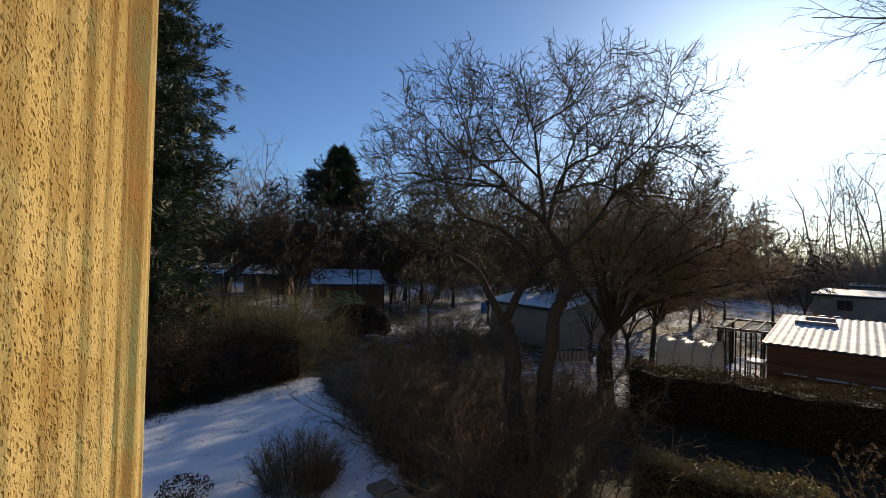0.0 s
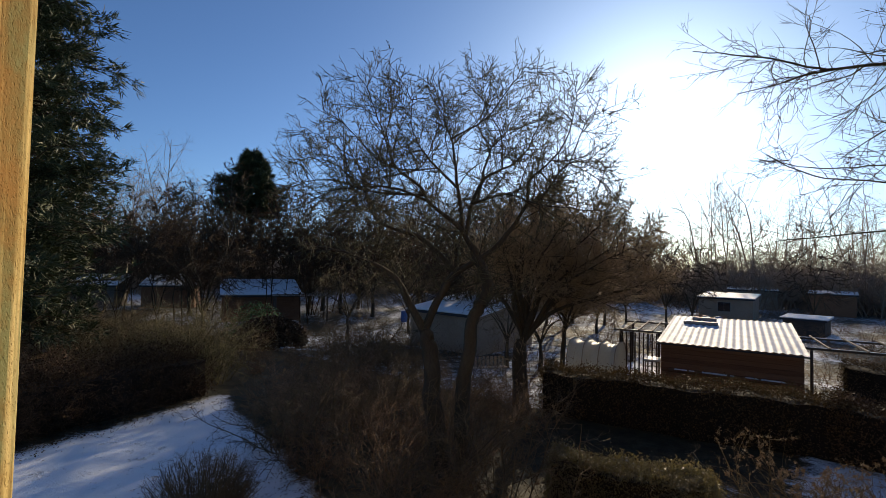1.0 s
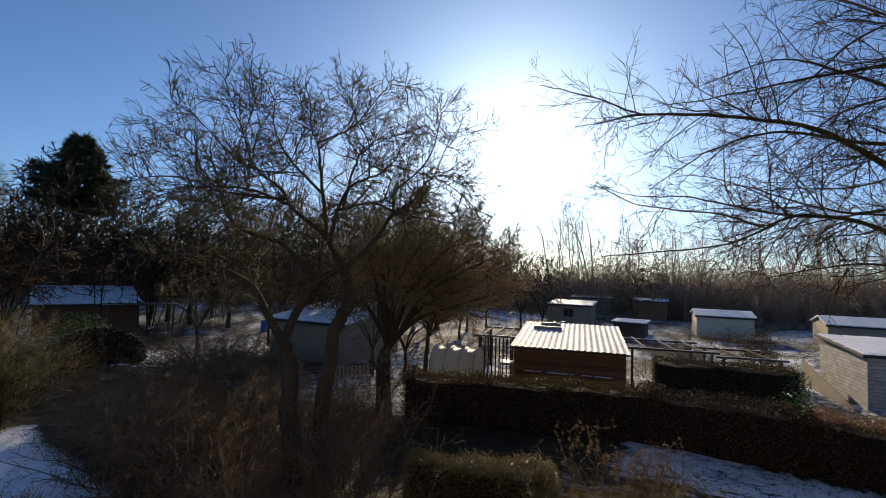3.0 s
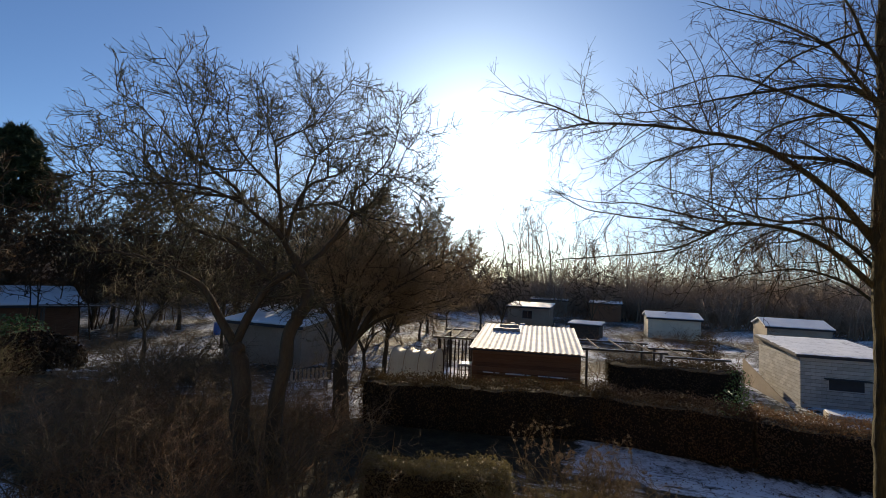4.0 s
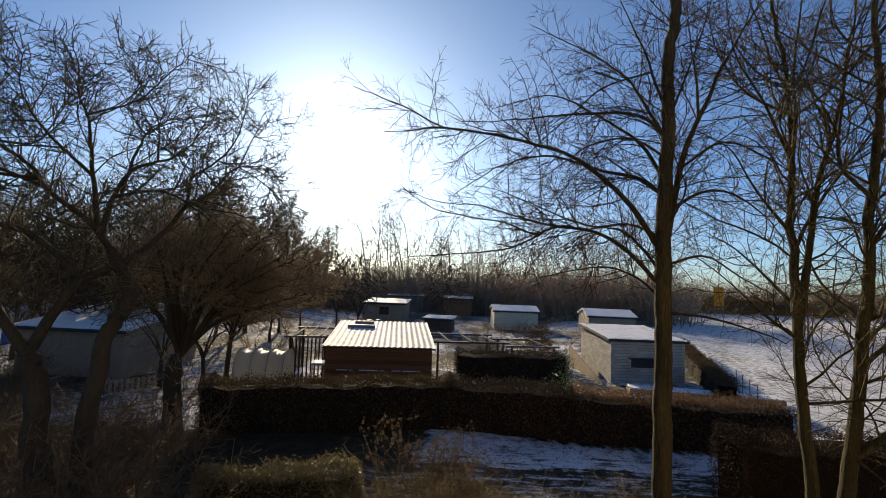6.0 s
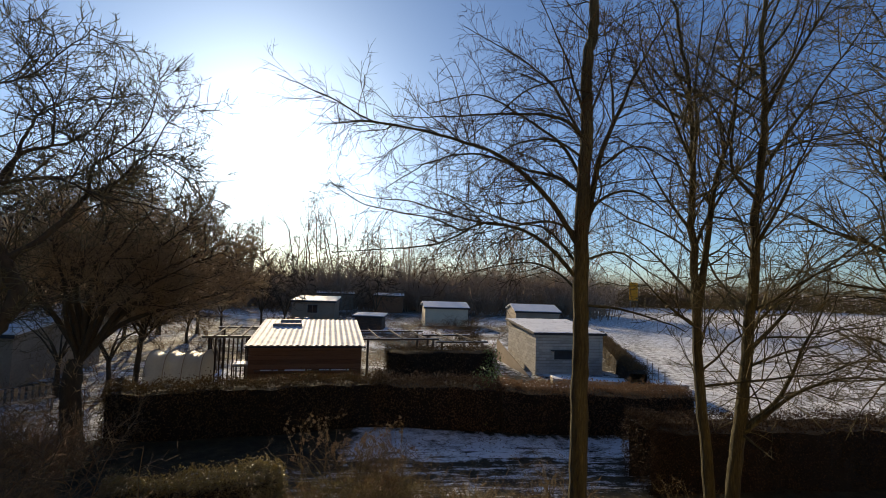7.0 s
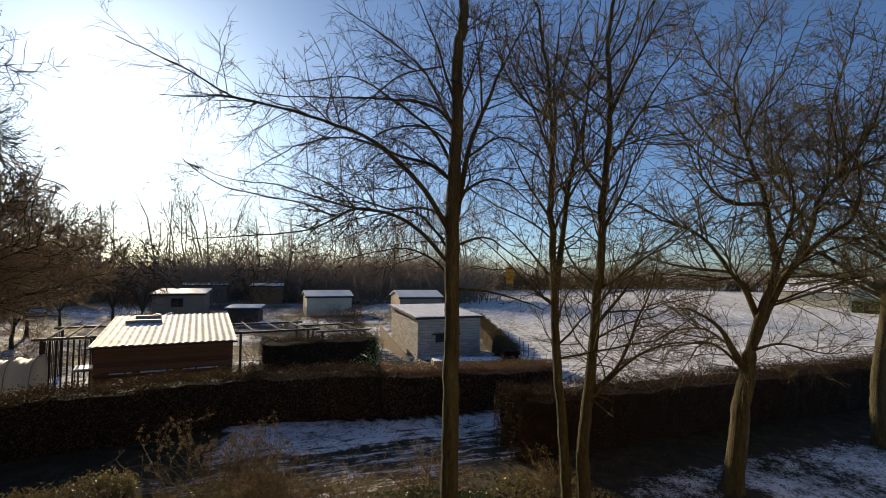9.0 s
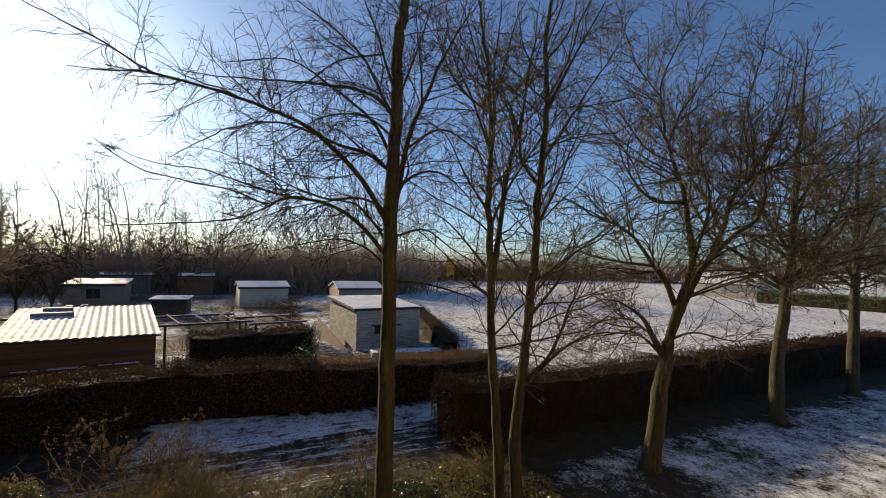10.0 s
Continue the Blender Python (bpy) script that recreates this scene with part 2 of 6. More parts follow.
def smooth_line(pts, n):
    """A smooth line of n points through a few control points."""
    p = np.array(pts, float)
    if len(p) == 2:
        return p[0] + (p[1] - p[0]) * np.linspace(0, 1, n)[:, None]
    p = np.vstack([2 * p[0] - p[1], p, 2 * p[-1] - p[-2]])
    u = np.linspace(0, len(p) - 3 - 1e-6, n)
    i = u.astype(int)
    f = (u - i)[:, None]
    a, b, c, d = p[i], p[i + 1], p[i + 2], p[i + 3]
    return 0.5 * (2 * b + (c - a) * f + (2 * a - 5 * b + 4 * c - d) * f ** 2 + (3 * b - a - 3 * c + d) * f ** 3)


def cards(rng, C, N, size, aspect=0.55, tilt=0.6):
    """Small leaf-like diamonds at the places C, facing roughly along N."""
    n = len(C)
    nn = unit(N + rng.normal(0, tilt, (n, 3)))
    u = unit(np.cross(nn, rng.normal(0, 1, (n, 3))))
    w = np.cross(nn, u)
    s = (size * rng.uniform(0.6, 1.4, n))[:, None]
    bend = nn * s * 0.25
    V = np.stack([C - u * s, C + w * s * aspect + bend, C + u * s, C - w * s * aspect + bend], 1).reshape(-1, 3)
    return V, np.arange(n * 4).reshape(n, 4)


def box(bm, x0, y0, z0, x1, y1, z1, bevel=0.0):
    m = Matrix.Translation(((x0 + x1) / 2, (y0 + y1) / 2, (z0 + z1) / 2)) @ Matrix.Diagonal((abs(x1 - x0), abs(y1 - y0), abs(z1 - z0), 1))
    g = bmesh.ops.create_cube(bm, size=1, matrix=m)
    if bevel:
        es = list({e for v in g["verts"] for e in v.link_edges})
        bmesh.ops.bevel(bm, geom=es, offset=bevel, segments=2, affect="EDGES", profile=0.5)
    return bm


def block(x0, y0, z0, x1, y1, z1, bevel=0.0):
    return box(bmesh.new(), x0, y0, z0, x1, y1, z1, bevel)


# ---- ground ----
def spread(lo, hi, step, far):
    c = list(np.arange(lo, hi + 1e-6, step))
    s, v = step, hi
    while v < far:
        s *= 1.3
        v += s
        c.append(v)
    s, v = step, lo
    while v > -far:
        s *= 1.3
        v -= s
        c.insert(0, v)
    return np.array(c)


HDIR = np.array([0.675, -0.738])       # the line of the hedges, the track and the row of trees
HNOR = np.array([0.738, 0.675])


def along(p):
    """Metres along and across the hedge line from its left end."""
    q = np.asarray(p, float) - np.array([5.2, 14.6])
    return q @ HDIR, q @ HNOR


def soft(v, lo, hi):
    return np.clip((v - lo) / (hi - lo), 0, 1)


gx, gy = spread(-13, 34, 0.27, 2500), spread(-18, 30, 0.27, 2500)
GX, GY = np.meshgrid(gx, gy)
flat = np.stack([GX.ravel(), GY.ravel()], 1)
A, B = along(flat)
xx, yy = flat[:, 0], flat[:, 1]


def fractal(x, y, s, seed):
    """A cheap smooth noise of about -1 to 1 from summed waves."""
    r = np.random.RandomState(seed)
    v = 0
    for k in range(9):
        f = s * 1.45 ** (k * 0.8)
        ph = r.uniform(0, 6.28, 3)
        th = r.uniform(0, 6.28)
        v = v + np.sin(f * (x * np.cos(th) + y * np.sin(th)) + ph[0] + 1.7 * np.sin(f * 0.6 * (x * np.sin(th) - y * np.cos(th)) + ph[1])) / (1 + 0.35 * k)
    return v / 3.5


noise_a, noise_b = fractal(xx, yy, 1.2, 3), fractal(xx, yy, 0.35, 5)
wob = 0.25 * noise_a
snow = np.full(len(flat), 0.55) + 0.10 * noise_b
def foot_line(a_):
    """How far across the foot of the front hedge lies."""
    return np.interp(a_, [-1, 8, 12.5, 18], [0.8, 2.9, 1.5, 0.9])


border = (xx - 24.2) * 0.395 - (yy - 4.6) * 0.919
field = (B > 1.0) & (border > 0.0) & (A > 15)
# beyond the hedge: gardens with patchy snow
garden = (B > foot_line(A) + 0.4) & ~field
snow = np.where(garden, 0.485 + 0.18 * noise_b + 0.09 * noise_a, snow)
snow = np.where(field, 0.56 + 0.05 * noise_a + 0.03 * noise_b, snow)
# in front of the hedge: the track with its snowy far verge
foot = foot_line(A)
verge = soft(B, -0.8 + wob, -0.3 + wob) * (1 - soft(B - foot, 0.2, 0.5)) * soft(A + wob, 5.6, 7.4)
track = soft(B, -3.6, -3.0) * (1 - soft(B, -0.8, -0.4))
snow = np.where(B < foot_line(A) + 0.4, 0.26 + 0.06 * noise_b, snow)
snow = np.maximum(snow, verge * (0.595 + 0.09 * noise_a))
snow = np.where((track > 0.5) & (A > 3) & (A < 16), 0.45 + 0.05 * noise_a, snow)
rut = soft(B, -3.8, -3.0) * (1 - soft(B, 0.4, 1.2)) * soft(A, 4, 7)
edge = np.minimum.reduce([-0.9 - xx, 18.2 - yy, xx * 0.84 - yy * 0.55 + 14.4, (8.9 - yy - 1.9 * xx) / 2.15]) + 0.18 * noise_a
lawn = soft(edge, -0.45, 0.25)
snow = snow * (1 - lawn) + (0.69 + 0.06 * noise_a) * lawn
rightlawn = soft(A + 1.5 * noise_b, 14.6, 17.4) * (1 - soft(B + wob, -4.6, -3.4))
snow = snow * (1 - rightlawn) + (0.54 + 0.08 * noise_a) * rightlawn
litter = 0.75 * soft(B, -5.6 + 0.7 * noise_a, -3.6 + 0.4 * noise_a) * soft(A, 11.5, 13)
for tx, ty, tr in ((13.2, -2.9, 1.0), (18.4, -7.4, 0.8), (23.4, -12.0, 0.8), (29.0, -17.2, 0.8), (9.9, 0.75, 1.2), (8.21, 2.32, 1.0)):
    litter = np.maximum(litter, 1 - soft(np.hypot(xx - tx, yy - ty) + 0.3 * noise_a, 0.35 * tr, 1.1 * tr))
snow = snow - (0.19 + 0.07 * noise_a) * litter * (B < -2.5)
relief = 0.035 * noise_a + 0.06 * noise_b
relief = relief * (1 - soft(np.hypot(xx, yy), 60, 200))
gv = np.stack([xx, yy, relief], 1)
nx, ny = len(gx), len(gy)
ii, jj = np.meshgrid(np.arange(nx - 1), np.arange(ny - 1))
q0 = (jj * nx + ii).ravel()
gf = np.stack([q0, q0 + 1, q0 + nx + 1, q0 + nx], 1)
gm = mesh_np("ground", gv, gf)
at = gm.attributes.new("snow", "FLOAT", "POINT")
at.data.foreach_set("value", snow.astype(np.float32))
at = gm.attributes.new("rut", "FLOAT", "POINT")
at.data.foreach_set("value", rut.astype(np.float32))


def ground_material():
    m, nt, b = nodes_of("ground_snow_grass", 0.85, 0.25)
    L = nt.links.new
    tc = nt.nodes.new("ShaderNodeTexCoord")
    att = nt.nodes.new("ShaderNodeAttribute")
    att.attribute_name = "snow"
    n1 = add(nt, "ShaderNodeTexNoise", Scale=2.2, Detail=7.0, Roughness=0.68)
    n2 = add(nt, "ShaderNodeTexNoise", Scale=14.0, Detail=5.0, Roughness=0.7)
    n3 = add(nt, "ShaderNodeTexNoise", Scale=0.6, Detail=3.0)
    for n in (n1, n2, n3):
        L(tc.outputs["Object"], n.inputs["Vector"])
    mixn = nt.nodes.new("ShaderNodeMath")
    mixn.operation = "MULTIPLY_ADD"
    mixn.inputs[1].default_value = 0.55
    h = nt.nodes.new("ShaderNodeMath")
    h.operation = "MULTIPLY"
    h.inputs[1].default_value = 0.45
    L(n2.outputs[0], h.inputs[0])
    L(n1.outputs[0], mixn.inputs[0])
    L(h.outputs[0], mixn.inputs[2])
    sub = nt.nodes.new("ShaderNodeMath")
    sub.operation = "SUBTRACT"
    rt = nt.nodes.new("ShaderNodeAttribute")
    rt.attribute_name = "rut"
    turn = add(nt, "ShaderNodeMapping", Rotation=(0, 0, -math.atan2(HNOR[1], HNOR[0])), Scale=(1, 0.12, 1))
    turn.vector_type = "TEXTURE"
    turn.inputs["Scale"].default_value = (1, 8, 1)
    turn.inputs["Rotation"].default_value = (0, 0, math.atan2(HNOR[1], HNOR[0]))
    L(tc.outputs["Object"], turn.inputs[0])
    lane = add(nt, "ShaderNodeTexNoise", Scale=4.2, Detail=5.0, Roughness=0.7)
    L(turn.outputs[0], lane.inputs["Vector"])
    lift = nt.nodes.new("ShaderNodeMath")
    lift.operation = "SUBTRACT"
    lift.inputs[1].default_value = 0.5
    L(lane.outputs[0], lift.inputs[0])
    deep = nt.nodes.new("ShaderNodeMath")
    deep.operation = "MULTIPLY"
    L(lift.outputs[0], deep.inputs[0])
    L(rt.outputs["Fac"], deep.inputs[1])
    both = nt.nodes.new("ShaderNodeMath")
    both.operation = "MULTIPLY_ADD"
    both.inputs[1].default_value = 1.1
    L(deep.outputs[0], both.inputs[0])
    L(att.outputs["Fac"], both.inputs[2])
    L(both.outputs[0], sub.inputs[0])
    inv = nt.nodes.new("ShaderNodeMath")
    inv.operation = "SUBTRACT"
    inv.inputs[0].default_value = 1.0
    L(mixn.outputs[0], inv.inputs[1])
    L(inv.outputs[0], sub.inputs[1])
    cover = add(nt, "ShaderNodeMapRange", From_Min=-0.06, From_Max=0.12)
    cover.clamp = True
    L(sub.outputs[0], cover.inputs["Value"])
    soil = ramp(nt, n1.outputs[0], [(0.3, (0.022, 0.017, 0.011)), (0.5, (0.042, 0.036, 0.019)), (0.7, (0.08, 0.066, 0.038))])
    white = ramp(nt, n3.outputs[0], [(0.3, (0.72, 0.76, 0.82)), (0.7, (0.86, 0.87, 0.89))])
    mx = nt.nodes.new("ShaderNodeMix")
    mx.data_type = "RGBA"
    L(cover.outputs[0], mx.inputs[0])
    L(soil, mx.inputs[6])
    L(white, mx.inputs[7])
    L(mx.outputs[2], b.inputs["Base Color"])
    hh = nt.nodes.new("ShaderNodeMath")
    hh.operation = "ADD"
    L(cover.outputs[0], hh.inputs[0])
    L(n2.outputs[0], hh.inputs[1])
    bump(nt, b, hh.outputs[0], 0.6, 0.03)
    return m


gm.materials.append(ground_material())
ground = tagged(new("ground", gm), "winter ground with thin patchy snow over grass and soil", "ground", kind="structure")


# ---- trees ----
def crown_points(seed, count, right, blobs, floor=0.0):
    """Scattered places inside a few rounded masses ((sideways, depth, height), radii, weight, boxy)."""
    rng = np.random.RandomState(seed)
    out = []
    total = sum(b[2] for b in blobs)
    for centre, radii, weight, boxy in blobs:
        n = int(count * weight / total)
        q = rng.uniform(-1.08, 1.08, (n * 6, 3))
        d = (np.abs(q) ** boxy).sum(1)
        lump = 0.86 + 0.16 * np.sin(3.1 * q[:, 0] + 2.0 * q[:, 2] + seed) * np.sin(2.7 * q[:, 1] - 1.5 * q[:, 2])
        edge_ = lump * rng.uniform(0.72, 1.22, len(q))
        q = q[(d < edge_) & (rng.uniform(0, 1, len(q)) < 0.5 + 0.5 * d)][:n]
        out.append(np.array(centre) + q * np.array(radii))
    q = np.concatenate(out)
    q = q[q[:, 2] > floor]
    r, f = np.array([*right, 0.0]), np.array([-right[1], right[0], 0.0])
    return q[:, :1] * r + q[:, 1:2] * f + q[:, 2:3] * np.array([0, 0, 1.0])


def colonise(rng, P, D, parent, block, A, step, reach, kill, inertia, rise, wander, turns, fold):
    """Grows new nodes from P towards the places A until each is reached. Returns places and parents."""
    cap = len(P) + 40000
    pos, way = np.empty((cap, 3)), np.empty((cap, 3))
    par, kids = np.full(cap, -1), np.zeros(cap, int)
    n = len(P)
    pos[:n], way[:n], par[:n] = P, D, parent
    free = np.ones(cap, bool)
    free[:n] = ~block
    near, best = np.zeros(len(A), int), np.full(len(A), 1e9)
    live = np.ones(len(A), bool)

    def closer(lo, hi):
        for a0 in range(lo, hi, 400):
            q = pos[a0:min(hi, a0 + 400)]
            d = ((A[:, None, :] - q[None]) ** 2).sum(2)
            k = d.argmin(1)
            v = d[np.arange(len(A)), k]
            m = v < best
            best[m], near[m] = v[m], a0 + k[m]
    closer(0, n)
    for turn in range(turns):
        act = np.nonzero(live & (best < reach ** 2) & free[near])[0]
        if not len(act) or n > cap - 3000:
            break
        pull = np.zeros((n, 3))
        np.add.at(pull, near[act], unit(A[act] - pos[near[act]]))
        src = np.unique(near[act])
        src = src[kids[src] < 3]
        if not len(src):
            break
        d = unit(unit(pull[src]) + inertia * way[src] + rng.normal(0, wander, (len(src), 3)) + np.array([0, 0, rise]))
        ok = (d * way[src]).sum(1) > fold
        src, d = src[ok], d[ok]
        if not len(src):
            break
        m = n + len(src)
        pos[n:m] = pos[src] + d * step
        way[n:m], par[n:m] = d, src
        kids[src] += 1
        closer(n, m)
        live &= best > kill ** 2
        n = m
    return pos[:n], par[:n]


def skeleton(tree, rng, limbs, bark, step, gnarl, sides):
    """Builds the trunk and the limbs of a tree; returns each one's line, radii and the node that bears it (-1: none)."""
    made, nodes, radii = [], [], []
    for i, (ra, rb, pts) in enumerate(limbs):
        ln = np.linalg.norm(np.diff(np.array(pts), axis=0), axis=1).sum()
        n = max(5, int(ln / step))
        p = smooth_line(pts, n)
        if nodes and p[0, 2] > 0.3:
            have = np.concatenate(nodes)
            first = int(((have - p[0]) ** 2).sum(1).argmin())
            p += (have[first] - p[0]) * np.linspace(1, 0, n)[:, None] ** 2
            ra = min(ra, 0.9 * float(np.concatenate(radii)[first]))
        else:
            first = -1
        p[1:] += np.cumsum(rng.normal(0, gnarl * ln / math.sqrt(n / 18), (n - 1, 3)), 0) * np.linspace(0.1, 0.6, n - 1)[:, None]
        tip = rb if first < 0 and rb > 0.04 else min(rb, 0.007)
        r = tip + (ra - tip) * np.linspace(1, 0, n) ** (0.85 if first < 0 else 1.35)
        if first < 0:
            r[:3] *= (1.4, 1.15, 1.05)
            r[-2:] *= (0.95, 0.75) if rb > 0.04 else (0.8, 0.3)
        r = r * (1 + rng.normal(0, 0.025, n))
        name = "trunk" if first < 0 else "limb"
        part(name, mesh_np(name, *tubes(p[None], r[None], sides[0] if first < 0 else sides[1])), bark, tree)
        made.append((p, r, first))
        nodes.append(p)
        radii.append(r)
    return made


def sprout(rng, P, R, length, density, lo, angle, ratio, least_len, most_len, least, stout):
    """Start, way, length and radius of side shoots, so many a metre, longest near the foot of their bearer."""
    N, n, _ = P.shape
    lo = np.broadcast_to(lo, N)
    idx = np.repeat(np.arange(N), np.floor(length * (1 - lo) * density + rng.uniform(0, 1, N)).astype(int))
    m = len(idx)
    u = lo[idx] + (1 - lo[idx]) * rng.uniform(0, 1, m)
    i = np.minimum((u * (n - 1)).astype(int), n - 2)
    f = (u * (n - 1) - i)[:, None]
    start = P[idx, i] * (1 - f) + P[idx, i + 1] * f
    tan = unit(P[idx, i + 1] - P[idx, i])
    side = unit(np.cross(tan, rng.normal(0, 1, (m, 3))))
    ang = np.radians(rng.normal(angle, 10, m))[:, None]
    size = np.minimum(ratio * length[idx] * (1 - u) + least_len, most_len) * rng.uniform(0.4, 1.25, m)
    return start, tan * np.cos(ang) + side * np.sin(ang), size, np.clip(stout * size, least, np.maximum(R[idx, i] * 0.7, least))


def limbed_tree(pos, label, limbs, seed, orders, bark=None, twig=None, group="", name="bare_tree", clear=2.0, gnarl=0.006, sides=(12, 8), step=0.14, least=0.004, inner=0.1, most=1.7, stout=0.0085, bends=(7, 4, 2)):
    """A leafless tree: its trunk and limbs, and on them branches, side twigs and shoots.
    orders: for each of these, how many a metre, their angle, share of the bearer's length, least length, wander and rise."""
    rng = np.random.RandomState(seed)
    bark, twig = bark or BARK, twig or TWIG
    tree = thing(name, pos, label, "tree", group)
    P, R, lo = [], [], []
    for p, r, first in skeleton(tree, rng, limbs, bark, step, gnarl, sides):
        u = np.linspace(0, len(p) - 1, 24)
        j = np.minimum(u.astype(int), len(p) - 2)
        f = u - j
        P.append(p[j] * (1 - f)[:, None] + p[j + 1] * f[:, None])
        R.append(r[j] * (1 - f) + r[j + 1] * f)
        lo.append(min(0.95, max(inner, float((P[-1][:, 2] < clear).mean()))))
    P, R, lo = np.array(P), np.array(R), np.array(lo)
    length = np.linalg.norm(np.diff(P, axis=1), axis=2).sum(1)
    boughs, fine = [], []
    for k, (density, angle, ratio, short, wander, rise) in enumerate(orders):
        s, w, length, r = sprout(rng, P, R, length, density, lo, angle, ratio, short, most, least * (1.4, 1.1, 1.0)[k], stout)
        n = bends[k]
        P, R = lines(rng, s, w, length, r, n, wander, rise, (0.3, 0.55, 0.7)[k])
        if k == 0:
            boughs.append(tubes(P, R, 4))
        elif k == 1:
            fine.append(tris(tubes(P, R, 3)))
        else:
            fine.append(spikes(P, R))
        lo = np.full(len(P), 0.06)
    tagged(part("branchwork", mesh_np("branchwork", *join(boughs)), bark, tree), kind="stuff")
    tagged(part("twigwork", mesh_np("twigwork", *join(fine)), twig, tree), kind="stuff")
    return tree


def bough(limbs, right, r0, r1, d0, d1, *pts):
    """Adds a limb given by (sideways, height) pairs; its depth runs from d0 to d1."""
    n = len(pts) - 1
    limbs.append((r0, r1, local(right, [(x, d0 + (d1 - d0) * i / n, z) for i, (x, z) in enumerate(pts)])))


def grown_tree(pos, label, limbs, places, seed, bark=None, twig=None, group="", name="bare_tree", step=0.14, reach=1.6, kill=0.24, inertia=0.55, rise=0.04, wander=0.12,
               least=0.0062, power=2.35, gnarl=0.006, clear=2.0, twigs=2, twig_len=0.34, sides=(12, 8), turns=90, rising=0.05, spread_angle=50, fold=0.1, bends=2):
    """A leafless tree: given trunk and limbs, and a crown that grows from them towards the scattered places."""
    rng = np.random.RandomState(seed)
    bark, twig = bark or BARK, twig or TWIG
    tree = thing(name, pos, label, "tree", group)
    P, D, par, rad, stop = [], [], [], [], []
    count = 0
    for p, r, first in skeleton(tree, rng, limbs, bark, step, gnarl, sides):
        n = len(p)
        P.append(p)
        D.append(unit(np.gradient(p, axis=0)))
        rad.append(r)
        q = np.arange(count - 1, count + n - 1)
        q[0] = first
        par.append(q)
        stop.append((p[:, 2] < clear) | ((np.arange(n) < 0.16 * n) & (r > 0.03)))
        count += n
    base = count
    P, D, par, rad, stop = (np.concatenate(v) for v in (P, D, par, rad, stop))
    X, par = colonise(rng, P, D, par, stop, places, step, reach, kill, inertia, rise, wander, turns, fold)
    n = len(X)
    # radii from the tips down
    acc = np.zeros(n)
    kid = np.full(n, -1)
    size = np.zeros(n)
    for i in range(n - 1, base - 1, -1):
        r = acc[i] ** (1 / power) if acc[i] > 0 else least
        size[i] = r
        k = par[i]
        acc[k] += r ** power
        if kid[k] < 0 or size[kid[k]] < r:
            kid[k] = i
    size[:base] = rad
    Y = X.copy()
    for it in range(2):
        Z = Y.copy()
        m = np.arange(base, n)
        has = kid[m] >= 0
        m = m[has]
        Z[m] = 0.5 * Y[m] + 0.25 * (Y[par[m]] + Y[kid[m]])
        Y = Z
    # chains of nodes, each from where it leaves its bearer
    heads = [i for i in range(base, n) if par[i] < base or kid[par[i]] != i]
    lots = {3: [], 4: [], 7: [], 13: []}
    for h in heads:
        c = [par[h], h]
        while kid[c[-1]] >= 0:
            c.append(kid[c[-1]])
        L = len(c)
        k = 3 if L <= 4 else 4 if L <= 7 else 7 if L <= 14 else 13
        u = np.linspace(0, L - 1, k)
        i0 = np.minimum(u.astype(int), L - 2)
        f = (u - i0)[:, None]
        q, r = Y[c], size[c].copy()
        r[0] = min(r[0] * 0.8, r[1] * 1.1)
        lots[k].append((q[i0] * (1 - f) + q[i0 + 1] * f, r[i0] * (1 - f[:, 0]) + r[i0 + 1] * f[:, 0]))
    thick, fine = [], []
    for k, lot in lots.items():
        if not lot:
            continue
        Q, R = np.array([a for a, b in lot]), np.array([b for a, b in lot])
        R[:, -1] *= 0.6
        big = R[:, 1] > 0.013
        if big.any():
            thick.append(tubes(Q[big], R[big], 4))
        if (~big).any():
            fine.append(tris(tubes(Q[~big], R[~big], 3)))
    # last twigs along every thin node
    thin = np.nonzero((size < 0.022) & (np.arange(n) >= base))[0]
    idx = np.repeat(thin, twigs)
    idx = idx[rng.uniform(0, 1, len(idx)) < 0.8]
    tan = unit(Y[idx] - Y[par[idx]])
    side = unit(np.cross(tan, rng.normal(0, 1, (len(idx), 3))))
    ang = np.radians(rng.normal(spread_angle, 12, len(idx)))[:, None]
    st = Y[par[idx]] + (Y[idx] - Y[par[idx]]) * rng.uniform(0, 1, (len(idx), 1))
    ln = twig_len * rng.uniform(0.35, 1.3, len(idx)) ** 1.2
    Q, R = lines(rng, st, tan * np.cos(ang) + side * np.sin(ang), ln, np.full(len(idx), least * 0.85), bends, 0.16, rising, 0.7)
    fine.append(spikes(Q, R))
    # the shoots at the very tips point outwards and up
    tip = np.nonzero((kid < 0) & (np.arange(n) >= base))[0]
    idx = np.repeat(tip, 3)
    out = unit(Y[idx] - np.array([*places.mean(0)[:2], places[:, 2].min()]))
    w = unit(Y[idx] - Y[par[idx]]) + 0.9 * out + np.array([0, 0, 0.35]) + rng.normal(0, 0.45, (len(idx), 3))
    Q, R = lines(rng, Y[idx], w, twig_len * rng.uniform(0.3, 1.1, len(idx)), np.full(len(idx), least * 0.85), 2, 0.1, rising, 0.7)
    fine.append(spikes(Q, R))
    if thick:
        V, F = join(thick)
        tagged(part("branchwork", mesh_np("branchwork", V, F), bark, tree), kind="stuff")
    V, F = join(fine)
    tagged(part("twigwork", mesh_np("twigwork", V, F), twig, tree), kind="stuff")
    return tree


def local(right, pts):
    """Turns (sideways, depth, height) into metres east, north, up for a tree seen with that right-hand way."""
    r = np.array([*right, 0.0])
    f = np.array([-right[1], right[0], 0.0])
    return [tuple(r * a + f * b + np.array([0, 0, c])) for a, b, c in pts]


